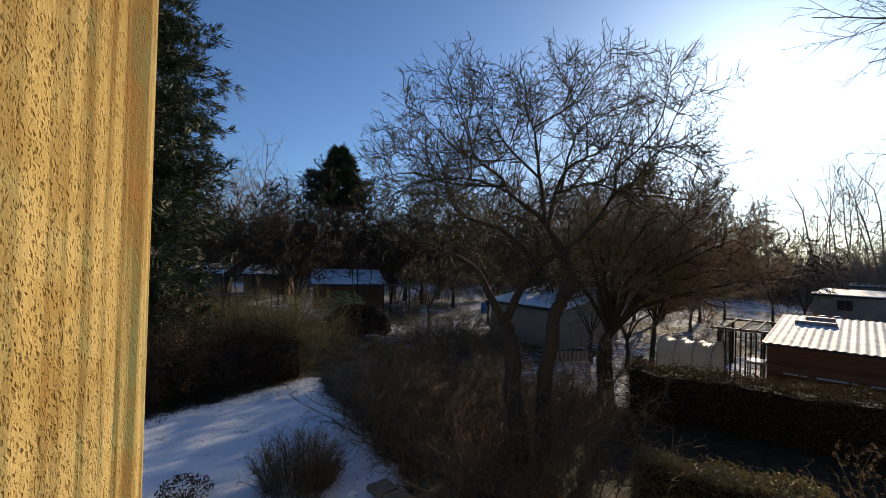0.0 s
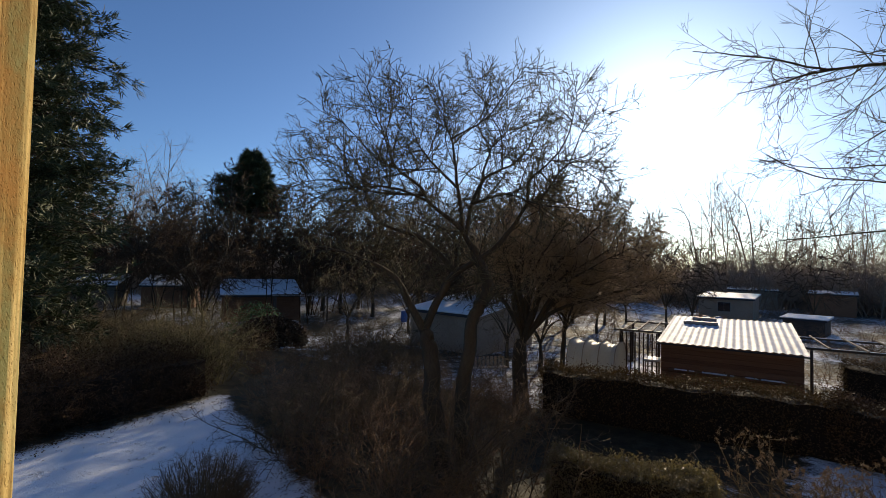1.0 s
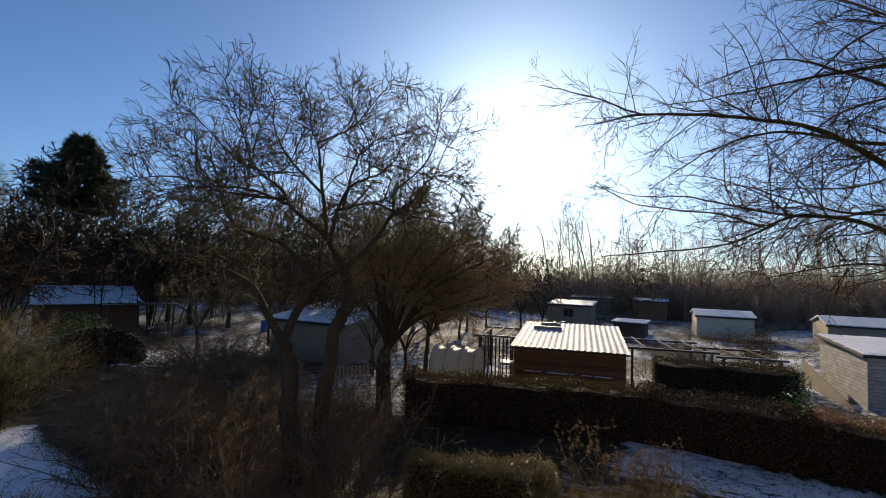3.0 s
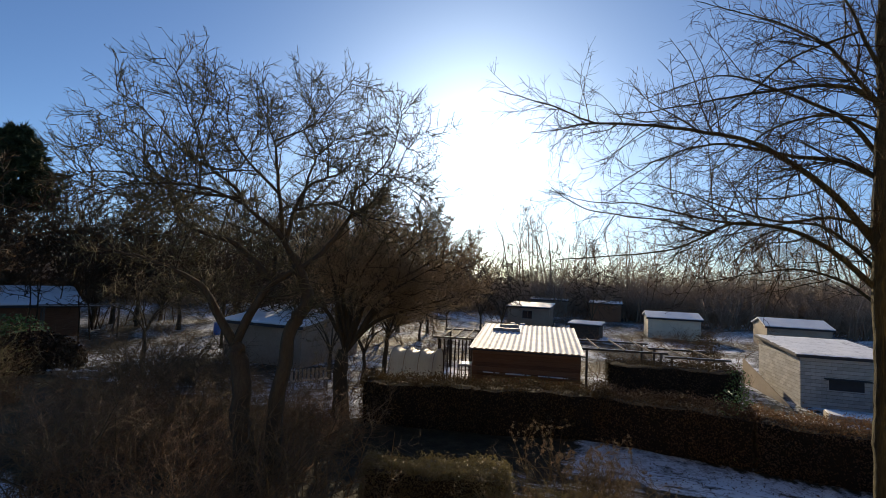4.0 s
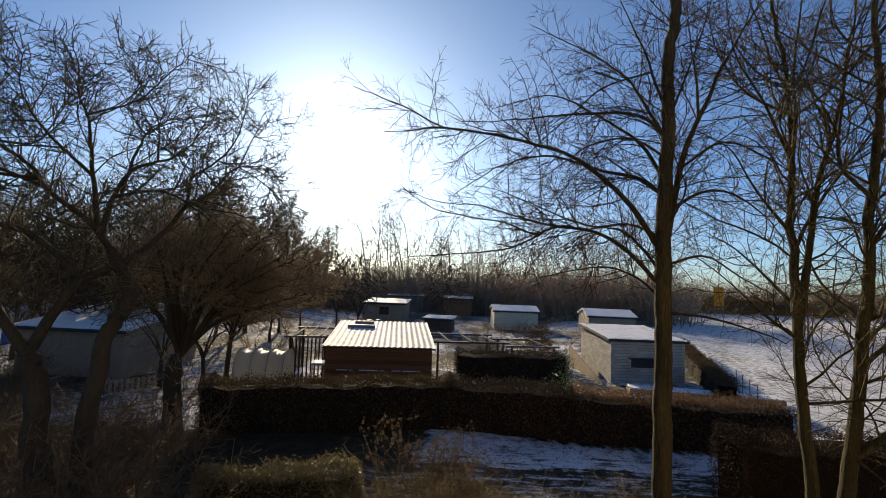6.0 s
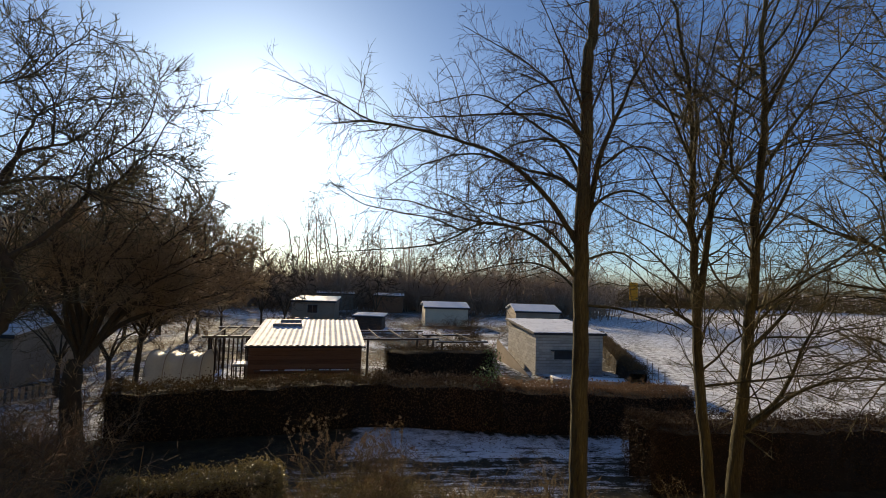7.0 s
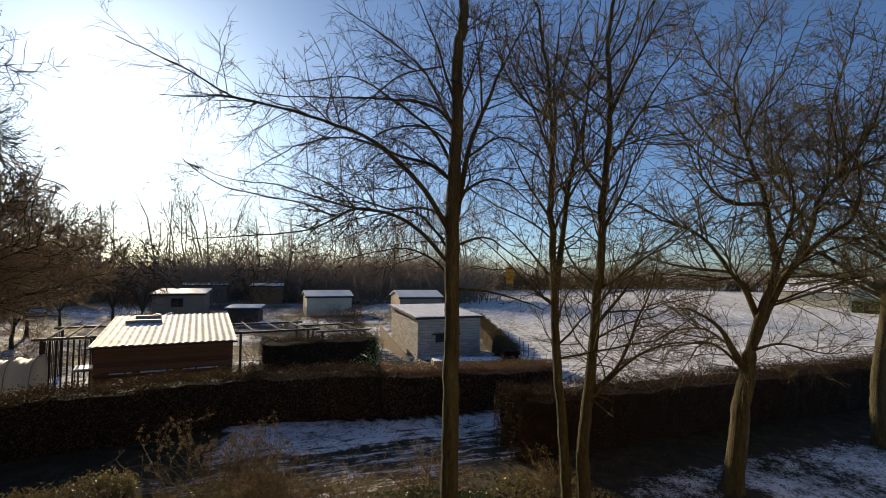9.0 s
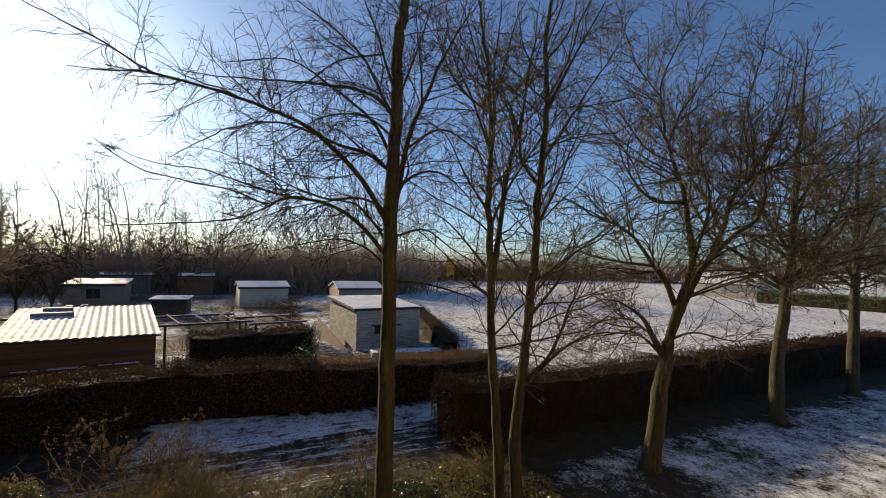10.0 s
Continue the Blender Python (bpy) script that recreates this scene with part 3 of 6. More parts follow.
def dome_limbs(seed, count, foot, top, centre, radii, right, r0=0.05, low=-0.2, boxy=2.0, steep=0.0):
    """Limbs that leave the stem between foot and top and end on an uneven dome."""
    r = np.random.RandomState(seed)
    out = []
    for i in range(count):
        a_ = 2.399 * i + r.uniform(-0.3, 0.3)
        u_ = low + (1 - low) * (i + 0.5) / count
        c_ = max(0.0, 1 - abs(u_) ** boxy) ** (1 / boxy) * r.uniform(0.8, 1.06)
        end = (centre[0] + radii[0] * c_ * math.cos(a_), centre[1] + radii[1] * c_ * math.sin(a_), centre[2] + radii[2] * u_ * r.uniform(0.9, 1.05))
        z0 = foot + (top - foot) * np.clip(0.5 * (u_ - low) / (1 - low) + r.uniform(0, 0.4), 0, 1)
        f0, f1 = r.uniform(0.28, 0.4), r.uniform(0.62, 0.75)
        mid = lambda f, g_: (centre[0] * f + (end[0] - centre[0]) * f + r.normal(0, 0.15), end[1] * f + r.normal(0, 0.15), z0 + (end[2] - z0) * g_)
        out.append((r0, 0.011, local(right, [(centre[0] * 0.3, 0.05, z0), mid(f0 + 0.05 - steep, f0 + 0.02 + steep), mid(f1 + 0.08 - steep, f1 - 0.02 + steep), end])))
    return out


# tall avenue tree with arching side limbs
R1 = (0.25, -0.968)
L1 = []
bough(L1, R1, 0.165, 0.05, 0, 0, (-0.09, -0.1), (-0.05, 0.99), (-0.02, 2.72), (0.04, 3.67), (0.02, 5.21), (0.03, 6.59), (0.05, 7.58), (0.07, 8.57), (0.1, 9.57), (0.2, 11.5), (0.25, 13.3))
bough(L1, R1, 0.063, 0.03, 0, 0.3, (0.15, 5.52), (0.34, 7.01), (0.57, 7.84), (0.85, 8.68), (1.24, 9.43), (1.54, 9.87))
bough(L1, R1, 0.05, 0.012, 0, -1.9, (-0.06, 5.51), (-0.44, 6.21), (-0.8, 6.65), (-1.24, 7.03), (-1.75, 7.27), (-2.4, 7.45), (-3.09, 7.58), (-3.53, 7.69), (-4.06, 7.98), (-4.62, 8.2), (-4.95, 8.3))
bough(L1, R1, 0.018, 0.008, -1.2, -1.5, (-3.36, 7.6), (-3.69, 7.67), (-3.97, 7.66), (-4.51, 7.69))
bough(L1, R1, 0.038, 0.012, 0, 0.6, (-0.07, 6.49), (-0.5, 6.87), (-1.01, 7.05), (-1.97, 7.45), (-2.83, 7.42), (-3.48, 7.19), (-4.15, 6.84))
bough(L1, R1, 0.038, 0.012, 0, -0.8, (-0.07, 7.38), (-0.35, 7.73), (-0.77, 7.86), (-1.31, 7.87), (-2, 7.89), (-2.67, 7.91), (-3.3, 7.92))
bough(L1, R1, 0.034, 0.012, 0, 0.8, (-0.08, 6.78), (-0.42, 7.41), (-0.86, 7.85), (-1.52, 8.36), (-1.98, 8.66), (-2.66, 8.76), (-3.36, 8.64))
bough(L1, R1, 0.038, 0.012, 0, -1.2, (-0.05, 4.98), (-0.52, 5.54), (-0.88, 5.81), (-1.28, 5.95), (-1.58, 5.98), (-1.99, 5.75), (-2.38, 5.57), (-3.21, 5.49), (-3.98, 5.39))
bough(L1, R1, 0.022, 0.01, -0.4, 0.4, (-1.23, 5.94), (-1.83, 6.04), (-2.56, 6.27), (-3.32, 6.53), (-4.32, 6.69), (-5.38, 7.08))
bough(L1, R1, 0.022, 0.01, -0.8, -1.6, (-1.82, 5.76), (-2.36, 6), (-2.95, 6.09), (-3.5, 6.25), (-4.03, 6.62))
bough(L1, R1, 0.03, 0.012, 0, 0.9, (-0.06, 5.27), (-0.33, 5.66), (-0.71, 6), (-1.15, 6.07), (-1.93, 5.92), (-2.87, 5.62))
bough(L1, R1, 0.034, 0.012, 0, 0.7, (-0.05, 7.57), (-0.39, 8.22), (-0.67, 8.72), (-1.23, 9.29), (-1.91, 9.84), (-2.62, 10.35))
bough(L1, R1, 0.029, 0.012, 0, -0.6, (-0.05, 7.87), (-0.21, 8.4), (-0.34, 8.9), (-0.52, 9.31), (-0.69, 9.77))
bough(L1, R1, 0.022, 0.01, 0, -0.7, (-0.31, 8.5), (-0.97, 8.36), (-1.39, 8), (-1.95, 7.44), (-2.17, 7.17))
bough(L1, R1, 0.025, 0.01, 0, 0.9, (-0.09, 4.93), (-0.48, 5.25), (-1.03, 5.42), (-1.59, 5.36), (-2.42, 5.2))
bough(L1, R1, 0.025, 0.01, 0, 0.8, (0.35, 6.89), (0.88, 7.36), (1.51, 7.05), (1.86, 6.68))
bough(L1, R1, 0.029, 0.01, 0, -0.8, (0.29, 6.25), (0.56, 6.47), (0.89, 6.45), (1.26, 6.09), (1.47, 5.71))
bough(L1, R1, 0.025, 0.01, 0, 0.6, (0.17, 5.37), (0.61, 5.56), (1.02, 5.25), (1.45, 4.96))
bough(L1, R1, 0.025, 0.01, 0, -0.6, (0.11, 4.69), (0.64, 4.66), (1.2, 4.52), (1.47, 4.42))
bough(L1, R1, 0.025, 0.01, 0, 0.5, (0.54, 7.68), (0.45, 8.45), (0.35, 9.13), (0.25, 10.07))
bough(L1, R1, 0.025, 0.01, 0, -0.5, (0.06, 7.68), (0.32, 8.39), (0.54, 8.99), (0.69, 9.49))
bough(L1, R1, 0.025, 0.01, 0, -1.4, (-0.07, 5.8), (-0.52, 6.03), (-1.02, 5.99), (-1.47, 6.13), (-1.95, 6.32), (-2.27, 6.34))
bough(L1, R1, 0.024, 0.01, 0, -1.6, (0.04, 7.08), (-0.43, 7.34), (-0.97, 7.24), (-1.36, 6.9), (-1.63, 6.55))
bough(L1, R1, 0.02, 0.01, 0, -1.8, (-0.03, 6), (0.25, 6.49), (0.11, 6.9), (0.02, 7.38))
bough(L1, R1, 0.02, 0.01, 0, 1.8, (0.02, 6.2), (-0.16, 7.12), (0.19, 8.18), (0.18, 9.49))
limbed_tree((8.2, 2.3, 0), "tall leafless lime tree with grey-green bark and arching limbs", L1, 11,
            ((7.0, 54, 0.3, 0.55, 0.12, -0.012), (6.5, 48, 0.48, 0.26, 0.16, -0.02), (5.5, 44, 0.48, 0.17, 0.2, -0.01)), BARK_GREEN, SHOOT, clear=4.7, most=1.6, least=0.0036, stout=0.0074, bends=(8, 5, 3))

# twin-stemmed avenue tree
R2 = (0.12, -0.993)
L2 = []
bough(L2, R2, 0.11, 0.03, 0, 0.2, (-0.03, -0.1), (-0.07, 0.53), (-0.14, 1.39), (-0.22, 2.45), (-0.31, 3.31), (-0.41, 4.19), (-0.49, 5.28), (-0.56, 6.3), (-0.58, 7.09), (-0.65, 8), (-0.79, 9.16), (-0.98, 10.34), (-1.11, 11.06), (-1.3, 12.3))
bough(L2, R2, 0.125, 0.03, 0, 0, (0.27, -0.1), (0.24, 0.56), (0.19, 1.63), (0.27, 2.49), (0.31, 3.14), (0.37, 4), (0.44, 4.98), (0.49, 5.95), (0.58, 6.94), (0.67, 7.93), (0.71, 9.03), (0.82, 10.14), (0.9, 10.8), (1.1, 12.2))
bough(L2, R2, 0.065, 0.02, 0, 0.6, (-0.4, 4.52), (-0.22, 5.74), (-0.09, 6.76), (0.14, 7.81), (0.24, 8.64), (0.46, 9.85), (0.56, 10.97))
bough(L2, R2, 0.04, 0.012, 0, -0.4, (-0.57, 7.17), (-0.41, 7.92), (-0.37, 8.66), (-0.22, 9.47), (-0.16, 10.18))
bough(L2, R2, 0.045, 0.01, 0, -0.8, (0.32, 2.55), (0.72, 3.09), (1.14, 3.56), (1.6, 3.81), (2.11, 3.86))
bough(L2, R2, 0.04, 0.01, 0, -0.5, (0.35, 2.71), (0.87, 3.35), (1.15, 4.11), (1.38, 4.69), (1.5, 5.3))
bough(L2, R2, 0.04, 0.01, 0, 0.8, (0.4, 4), (0.96, 4.65), (1.31, 5.33), (1.84, 5.87))
bough(L2, R2, 0.04, 0.012, 0, 0.7, (0.59, 6.94), (0.96, 7.52), (1.4, 8.23), (1.97, 9.2), (2.45, 10.21))
bough(L2, R2, 0.04, 0.012, 0, -0.7, (0.67, 7.93), (1.01, 8.6), (1.46, 9.4), (1.71, 9.89))
bough(L2, R2, 0.03, 0.01, 0, -0.7, (-0.46, 4.35), (-0.84, 4.73), (-1.15, 5.16), (-1.7, 5.66))
bough(L2, R2, 0.03, 0.01, 0, 0.9, (-0.48, 4.9), (-1.16, 5.77), (-1.77, 6.22))
bough(L2, R2, 0.03, 0.01, 0, -0.6, (-0.54, 6.06), (-0.88, 6.69), (-1.19, 7.4), (-1.66, 7.78))
bough(L2, R2, 0.034, 0.01, 0, -1.2, (0.49, 5.74), (0.85, 6.42), (1.04, 6.95), (1.27, 7.34))
bough(L2, R2, 0.034, 0.01, 0, -1, (0.53, 6.5), (0.19, 7.01), (0.22, 7.8), (0.3, 8.54), (0.52, 9.39))
bough(L2, R2, 0.034, 0.01, 0, 1.4, (-0.22, 5.73), (-0.01, 6.43), (0.67, 7.68), (1.16, 8.49), (1.56, 9.74))
bough(L2, R2, 0.03, 0.01, 0, 1.3, (0.43, 4.65), (0.01, 5.19), (-0.24, 6.05), (-0.38, 6.72))
bough(L2, R2, 0.03, 0.01, 0, 0.9, (-0.64, 7.96), (-1.19, 8.64), (-1.6, 9.62), (-1.8, 10.79))
bough(L2, R2, 0.03, 0.01, 0, -1, (-0.59, 7.28), (-0.79, 8.08), (-1.09, 8.91), (-1.12, 9.68))
bough(L2, R2, 0.03, 0.01, 0, 1.2, (0.69, 8.48), (0.29, 9.4), (0.11, 10.85))
bough(L2, R2, 0.03, 0.01, 0, 1, (0.71, 8.92), (1.19, 9.8), (1.42, 11.04))
bough(L2, R2, 0.028, 0.01, 0, -0.5, (0.28, 2.71), (0.51, 2.58), (0.7, 2.5))
limbed_tree((9.7, 0.5, 0), "leafless avenue tree with two slim leaning stems", L2, 12,
            ((6.4, 52, 0.42, 0.6, 0.16, 0.01), (6.0, 50, 0.48, 0.28, 0.18, 0.0), (5, 46, 0.46, 0.17, 0.18, 0.0)), BARK_GREEN, SPUR, clear=3.0, most=2.1, stout=0.0092, bends=(8, 5, 3))

# spreading tree with a low fork, then three more of the row
R3 = (-0.18, -0.984)
L3 = []
bough(L3, R3, 0.23, 0.15, 0, 0, (-0.29, -0.1), (-0.14, 0.97), (0, 1.96), (0.14, 2.67), (0.26, 3.23))
bough(L3, R3, 0.13, 0.03, 0, -0.3, (0.26, 3.17), (0.47, 4.22), (0.67, 5.19), (0.49, 6.01), (0.3, 6.77), (-0.01, 7.35), (-0.22, 8.07), (-0.45, 9.08), (-0.37, 10.21), (-0.04, 10.93), (0.3, 11.83))
bough(L3, R3, 0.15, 0.03, 0, 0.6, (0.29, 3.24), (0.59, 4.15), (0.9, 4.92), (1.17, 5.46), (1.38, 6.16), (1.53, 6.78), (1.72, 7.25), (1.75, 8.09), (1.66, 9.09), (1.79, 10.22), (1.96, 11.65))
bough(L3, R3, 0.06, 0.015, 0.3, 1.4, (1.7, 7.19), (2.23, 7.46), (3.3, 7.59), (4.02, 8.07), (4.78, 8.47))
bough(L3, R3, 0.07, 0.02, 0, -0.9, (0.99, 5.12), (1.46, 5.72), (1.88, 6.1), (2.04, 6.72), (2.06, 7.56), (2.2, 8.47))
bough(L3, R3, 0.11, 0.012, 0, -0.8, (0.06, 2.66), (-0.22, 3.22), (-0.47, 3.78), (-0.98, 4.18), (-1.42, 4.28))
bough(L3, R3, 0.09, 0.012, 0, -0.6, (0.41, 3.8), (0.09, 4.62), (-0.26, 5.1), (-0.89, 5.94), (-1.7, 6.38), (-2.41, 6.79), (-3.3, 7.4))
bough(L3, R3, 0.07, 0.012, 0, 0.7, (0.37, 6.51), (-0.25, 6.64), (-0.73, 7.17), (-1.09, 7.89), (-1.4, 8.73), (-1.76, 9.86))
bough(L3, R3, 0.04, 0.012, 0, -1.2, (0.01, 2.8), (-0.6, 3.36), (-1.35, 3.21), (-2.09, 2.99))
bough(L3, R3, 0.035, 0.012, 0, -1, (0.29, 3.17), (0.76, 3.45), (1.41, 3.38), (1.98, 3.52))
bough(L3, R3, 0.05, 0.012, 0.5, 1.2, (-0.81, 7.29), (-0.9, 8.25), (-0.49, 9.18), (-0.29, 10.31), (0.13, 11.42))
bough(L3, R3, 0.05, 0.012, 0, -1.2, (-0.19, 8.03), (0.25, 8.74), (0.83, 9.23), (1.33, 10.1))
bough(L3, R3, 0.045, 0.012, 0, 1, (-0.39, 9.14), (-0.83, 10.29), (-1.15, 11.76), (-1.11, 12.86))
bough(L3, R3, 0.045, 0.012, 0.3, 1.6, (1.39, 6.17), (0.8, 7.07), (0.61, 8.17), (0.83, 9.61), (1.12, 11.1))
bough(L3, R3, 0.045, 0.012, 0, -1.8, (0.62, 4.91), (0.95, 6.34), (0.8, 7.28), (0.49, 8.16))
bough(L3, R3, 0.04, 0.012, 0, -1.8, (-0.23, 5.03), (-1.12, 5.15), (-1.98, 5.4), (-2.55, 5.92))
bough(L3, R3, 0.04, 0.012, 0, -0.8, (1.68, 7.47), (2.21, 8.15), (2.48, 8.93), (2.62, 9.79))
bough(L3, R3, 0.035, 0.012, 0, 1.2, (0.71, 4.23), (1.53, 4.65), (2.29, 4.95), (2.93, 4.68))
bough(L3, R3, 0.035, 0.012, 0, 1.2, (-0.35, 3.47), (-0.91, 3.68), (-1.84, 3.41), (-2.53, 3.49))
limbed_tree((13.28, -2.97, 0), "leafless spreading tree with a leaning trunk and low fork", L3, 13,
            ((6.8, 54, 0.42, 0.75, 0.17, 0.015), (6.2, 50, 0.48, 0.33, 0.18, 0.005), (5, 46, 0.46, 0.2, 0.18, 0.0)), BARK_GREEN, SPUR, clear=2.6, gnarl=0.012, least=0.0055, most=2.3, stout=0.0098, bends=(8, 5, 3))

R4 = (-0.4, -0.92)
L4 = [
    (0.24, 0.03, local(R4, [(0, 0, -0.1), (-0.05, 0, 2.0), (0.05, 0, 4.2), (0.15, 0, 6.5), (0.2, 0, 9.5), (0.3, 0, 13)])),
    (0.09, 0.02, local(R4, [(0.05, 0, 4.4), (0.9, 0, 5.6), (1.7, 0.1, 7.4), (2.4, 0.2, 10)])),
    (0.09, 0.02, local(R4, [(0.05, 0, 4.4), (-0.9, 0, 5.3), (-2.0, 0.1, 6.4), (-2.9, 0.2, 8.6)])),
    (0.07, 0.02, local(R4, [(0.05, 0, 4.3), (-1.0, 0.4, 4.9), (-2.4, 0.7, 5.3), (-3.6, 0.9, 5.3)])),
    (0.07, 0.02, local(R4, [(0.05, 0, 4.6), (1.2, -0.5, 5.1), (2.4, -0.8, 5.5), (3.4, -1.0, 5.2)])),
    (0.06, 0.02, local(R4, [(0.1, 0, 5.6), (-0.6, -0.8, 7.2), (-1.2, -1.5, 9.2), (-1.3, -2.0, 11)])),
    (0.06, 0.02, local(R4, [(0.1, 0, 6.4), (0.7, 0.8, 8.0), (1.0, 1.6, 10), (1.2, 2.0, 12)])),
    (0.05, 0.015, local(R4, [(0.1, 0, 5.2), (0.5, 1.2, 6.0), (0.7, 2.4, 6.6), (0.7, 3.4, 6.6)])),
    (0.05, 0.015, local(R4, [(0.15, 0, 7.4), (-0.8, 0.4, 8.8), (-1.7, 0.8, 10.2), (-2.2, 1.0, 12)])),
    (0.05, 0.015, local(R4, [(0.15, 0, 7.0), (1.2, -0.3, 8.4), (2.4, -0.6, 9.4), (3.4, -0.8, 10)])),
]
t4 = limbed_tree((18.4, -7.4, 0), "leafless avenue tree with a straight knobbly trunk", L4, 14,
                 ((5.4, 54, 0.42, 0.8, 0.16, 0.015), (5.2, 48, 0.5, 0.38, 0.17, 0.005), (3.6, 44, 0.45, 0.26, 0.15, 0.0)), BARK_GREEN, SPUR, "avenue trees", clear=4.0, least=0.0075, most=2.8, stout=0.012)
copy_thing(t4, pose(23.4, -12.0, 0, 0, 0, 70))
copy_thing(t4, pose(29.0, -17.2, 0, 0, 0, 200))

# old garden tree before the gardens, two stems and a wide crown
R5 = (0.926, -0.377)
L5 = []
bough(L5, R5, 0.24, 0.17, 0, 0, (-0.4, -0.1), (-0.51, 0.95), (-0.66, 1.95), (-0.76, 2.96), (-0.96, 3.65))
bough(L5, R5, 0.2, 0.1, 0.1, 0.1, (0, -0.1), (-0.02, 0.93), (-0.04, 2.19), (0.05, 2.96), (0.14, 3.87), (0.41, 4.53), (0.2, 5.23), (-0.1, 5.71))
bough(L5, R5, 0.13, 0.03, 0, -0.8, (-0.93, 3.59), (-1.2, 4.1), (-1.48, 4.67), (-1.99, 5), (-2.58, 5.24), (-3.23, 5.39), (-3.85, 5.48))
bough(L5, R5, 0.13, 0.05, 0, 0.3, (-0.82, 3.47), (-0.51, 4.14), (-0.18, 4.71), (0.31, 5.11), (1.04, 5.82), (1.52, 6.59), (1.96, 6.99), (2.39, 7.49), (3.03, 7.7), (3.49, 7.54))
bough(L5, R5, 0.12, 0.02, 0, -0.6, (-0.04, 5.53), (-0.33, 6.01), (-0.88, 6.44), (-1.2, 6.91), (-1.68, 7.27), (-2.05, 7.96), (-2.42, 8.88), (-2.72, 9.39))
bough(L5, R5, 0.1, 0.02, 0, 0.3, (-0.1, 5.71), (-0.21, 6.9), (-0.34, 7.93), (-0.57, 8.58), (-0.7, 9.59))
bough(L5, R5, 0.1, 0.02, 0, 0.8, (0, 5.53), (0.12, 6.42), (0.46, 7.06), (1.02, 7.39), (1.49, 7.85), (1.73, 8.59), (1.69, 9.53))
bough(L5, R5, 0.06, 0.02, 0, -1, (1.53, 6.63), (1.58, 7.03), (2.13, 7.43), (2.49, 8.12), (2.52, 8.68))
bough(L5, R5, 0.1, 0.02, 0, 0.5, (-0.16, 4.77), (-0.97, 5.5), (-1.76, 5.73), (-2.44, 6.03), (-2.79, 6.85), (-3.12, 7.5), (-3.95, 8.02), (-5.08, 8.4))
bough(L5, R5, 0.05, 0.015, 0.2, 1.8, (-2.29, 5.91), (-2.68, 6.64), (-3.7, 7.52), (-4.95, 8.01), (-5.78, 7.99))
bough(L5, R5, 0.05, 0.015, 0, 1.4, (-1.73, 7.31), (-1.24, 7.42), (-0.98, 8.17), (-0.83, 8.96), (-1.27, 10.1))
bough(L5, R5, 0.05, 0.015, 0, -1.6, (-1.24, 6.42), (-2.26, 6.6), (-3.04, 6.92), (-3.57, 6.7))
bough(L5, R5, 0.05, 0.015, 0, -1.2, (-0.3, 8.01), (0.51, 8.28), (1.02, 8.7), (1.5, 9.09))
bough(L5, R5, 0.045, 0.015, 0, 0.8, (2.38, 7.43), (2.92, 7.15), (3.37, 6.8), (3.8, 6.15))
bough(L5, R5, 0.05, 0.015, 0, -1.6, (0.27, 6.52), (1.07, 6.6), (1.81, 6.31), (2.58, 6.15))
bough(L5, R5, 0.05, 0.015, 0, -1.2, (-1.8, 7.33), (-2.2, 7.51), (-2.73, 8.17), (-3.14, 8.49))
bough(L5, R5, 0.05, 0.015, 0, 1, (-2.21, 7.95), (-2.05, 8.9), (-2.13, 9.91))
bough(L5, R5, 0.05, 0.015, 0, 1.4, (1, 7.29), (0.79, 8.18), (0.28, 9.13), (0.11, 10.15))
bough(L5, R5, 0.05, 0.015, 0, 1.2, (1.89, 6.95), (2.28, 6.87), (2.94, 8.53), (3.37, 8.82))
bough(L5, R5, 0.05, 0.015, 0, -2.2, (-0.92, 6.47), (-1.37, 6.65), (-1.91, 6.67), (-2.58, 6.42), (-2.96, 6.01))
bough(L5, R5, 0.05, 0.015, 0, -2, (-0.18, 6.76), (-0.61, 7.24), (-0.92, 7.74), (-0.84, 8.36))
bough(L5, R5, 0.05, 0.015, 0, 2.2, (0.14, 6.4), (0.48, 7.88), (1.09, 8.77), (2.24, 9.47))
bough(L5, R5, 0.05, 0.015, 0, 2.2, (-0.16, 4.77), (-0.48, 5.69), (-1.84, 6.12), (-2.97, 6.45))
limbed_tree((2.3, 10.8, 0), "old leafless fruit tree with two dark stems and a wide crown", L5, 15,
            ((9.6, 58, 0.3, 0.8, 0.15, 0.045), (8, 52, 0.42, 0.26, 0.17, 0.05), (7.5, 50, 0.42, 0.11, 0.16, 0.08)), twig=SPUR, clear=3.8, gnarl=0.014, least=0.0066, most=1.35, stout=0.0105)

# lower bushy tree at the end of the hedge
L6 = [(0.29, 0.22, local(R5, [(0.0, 0, -0.1), (-0.05, 0, 0.9), (-0.1, 0, 1.7), (-0.05, 0, 2.5)]))]
L6 += dome_limbs(82, 26, 2.2, 2.5, (1.1, 0, 4.4), (3.9, 2.8, 3.2), R5, 0.1, 0.1, steep=0.12)
limbed_tree((5.4, 15.6, 0), "leafless many-branched bushy tree at the hedge's end", L6, 16,
            ((9.0, 50, 0.3, 0.65, 0.15, 0.04), (8, 48, 0.45, 0.3, 0.16, 0.05), (9, 45, 0.42, 0.17, 0.14, 0.06)), twig=TWIG_BROWN, clear=1.6, gnarl=0.01, least=0.0082, inner=0.38)

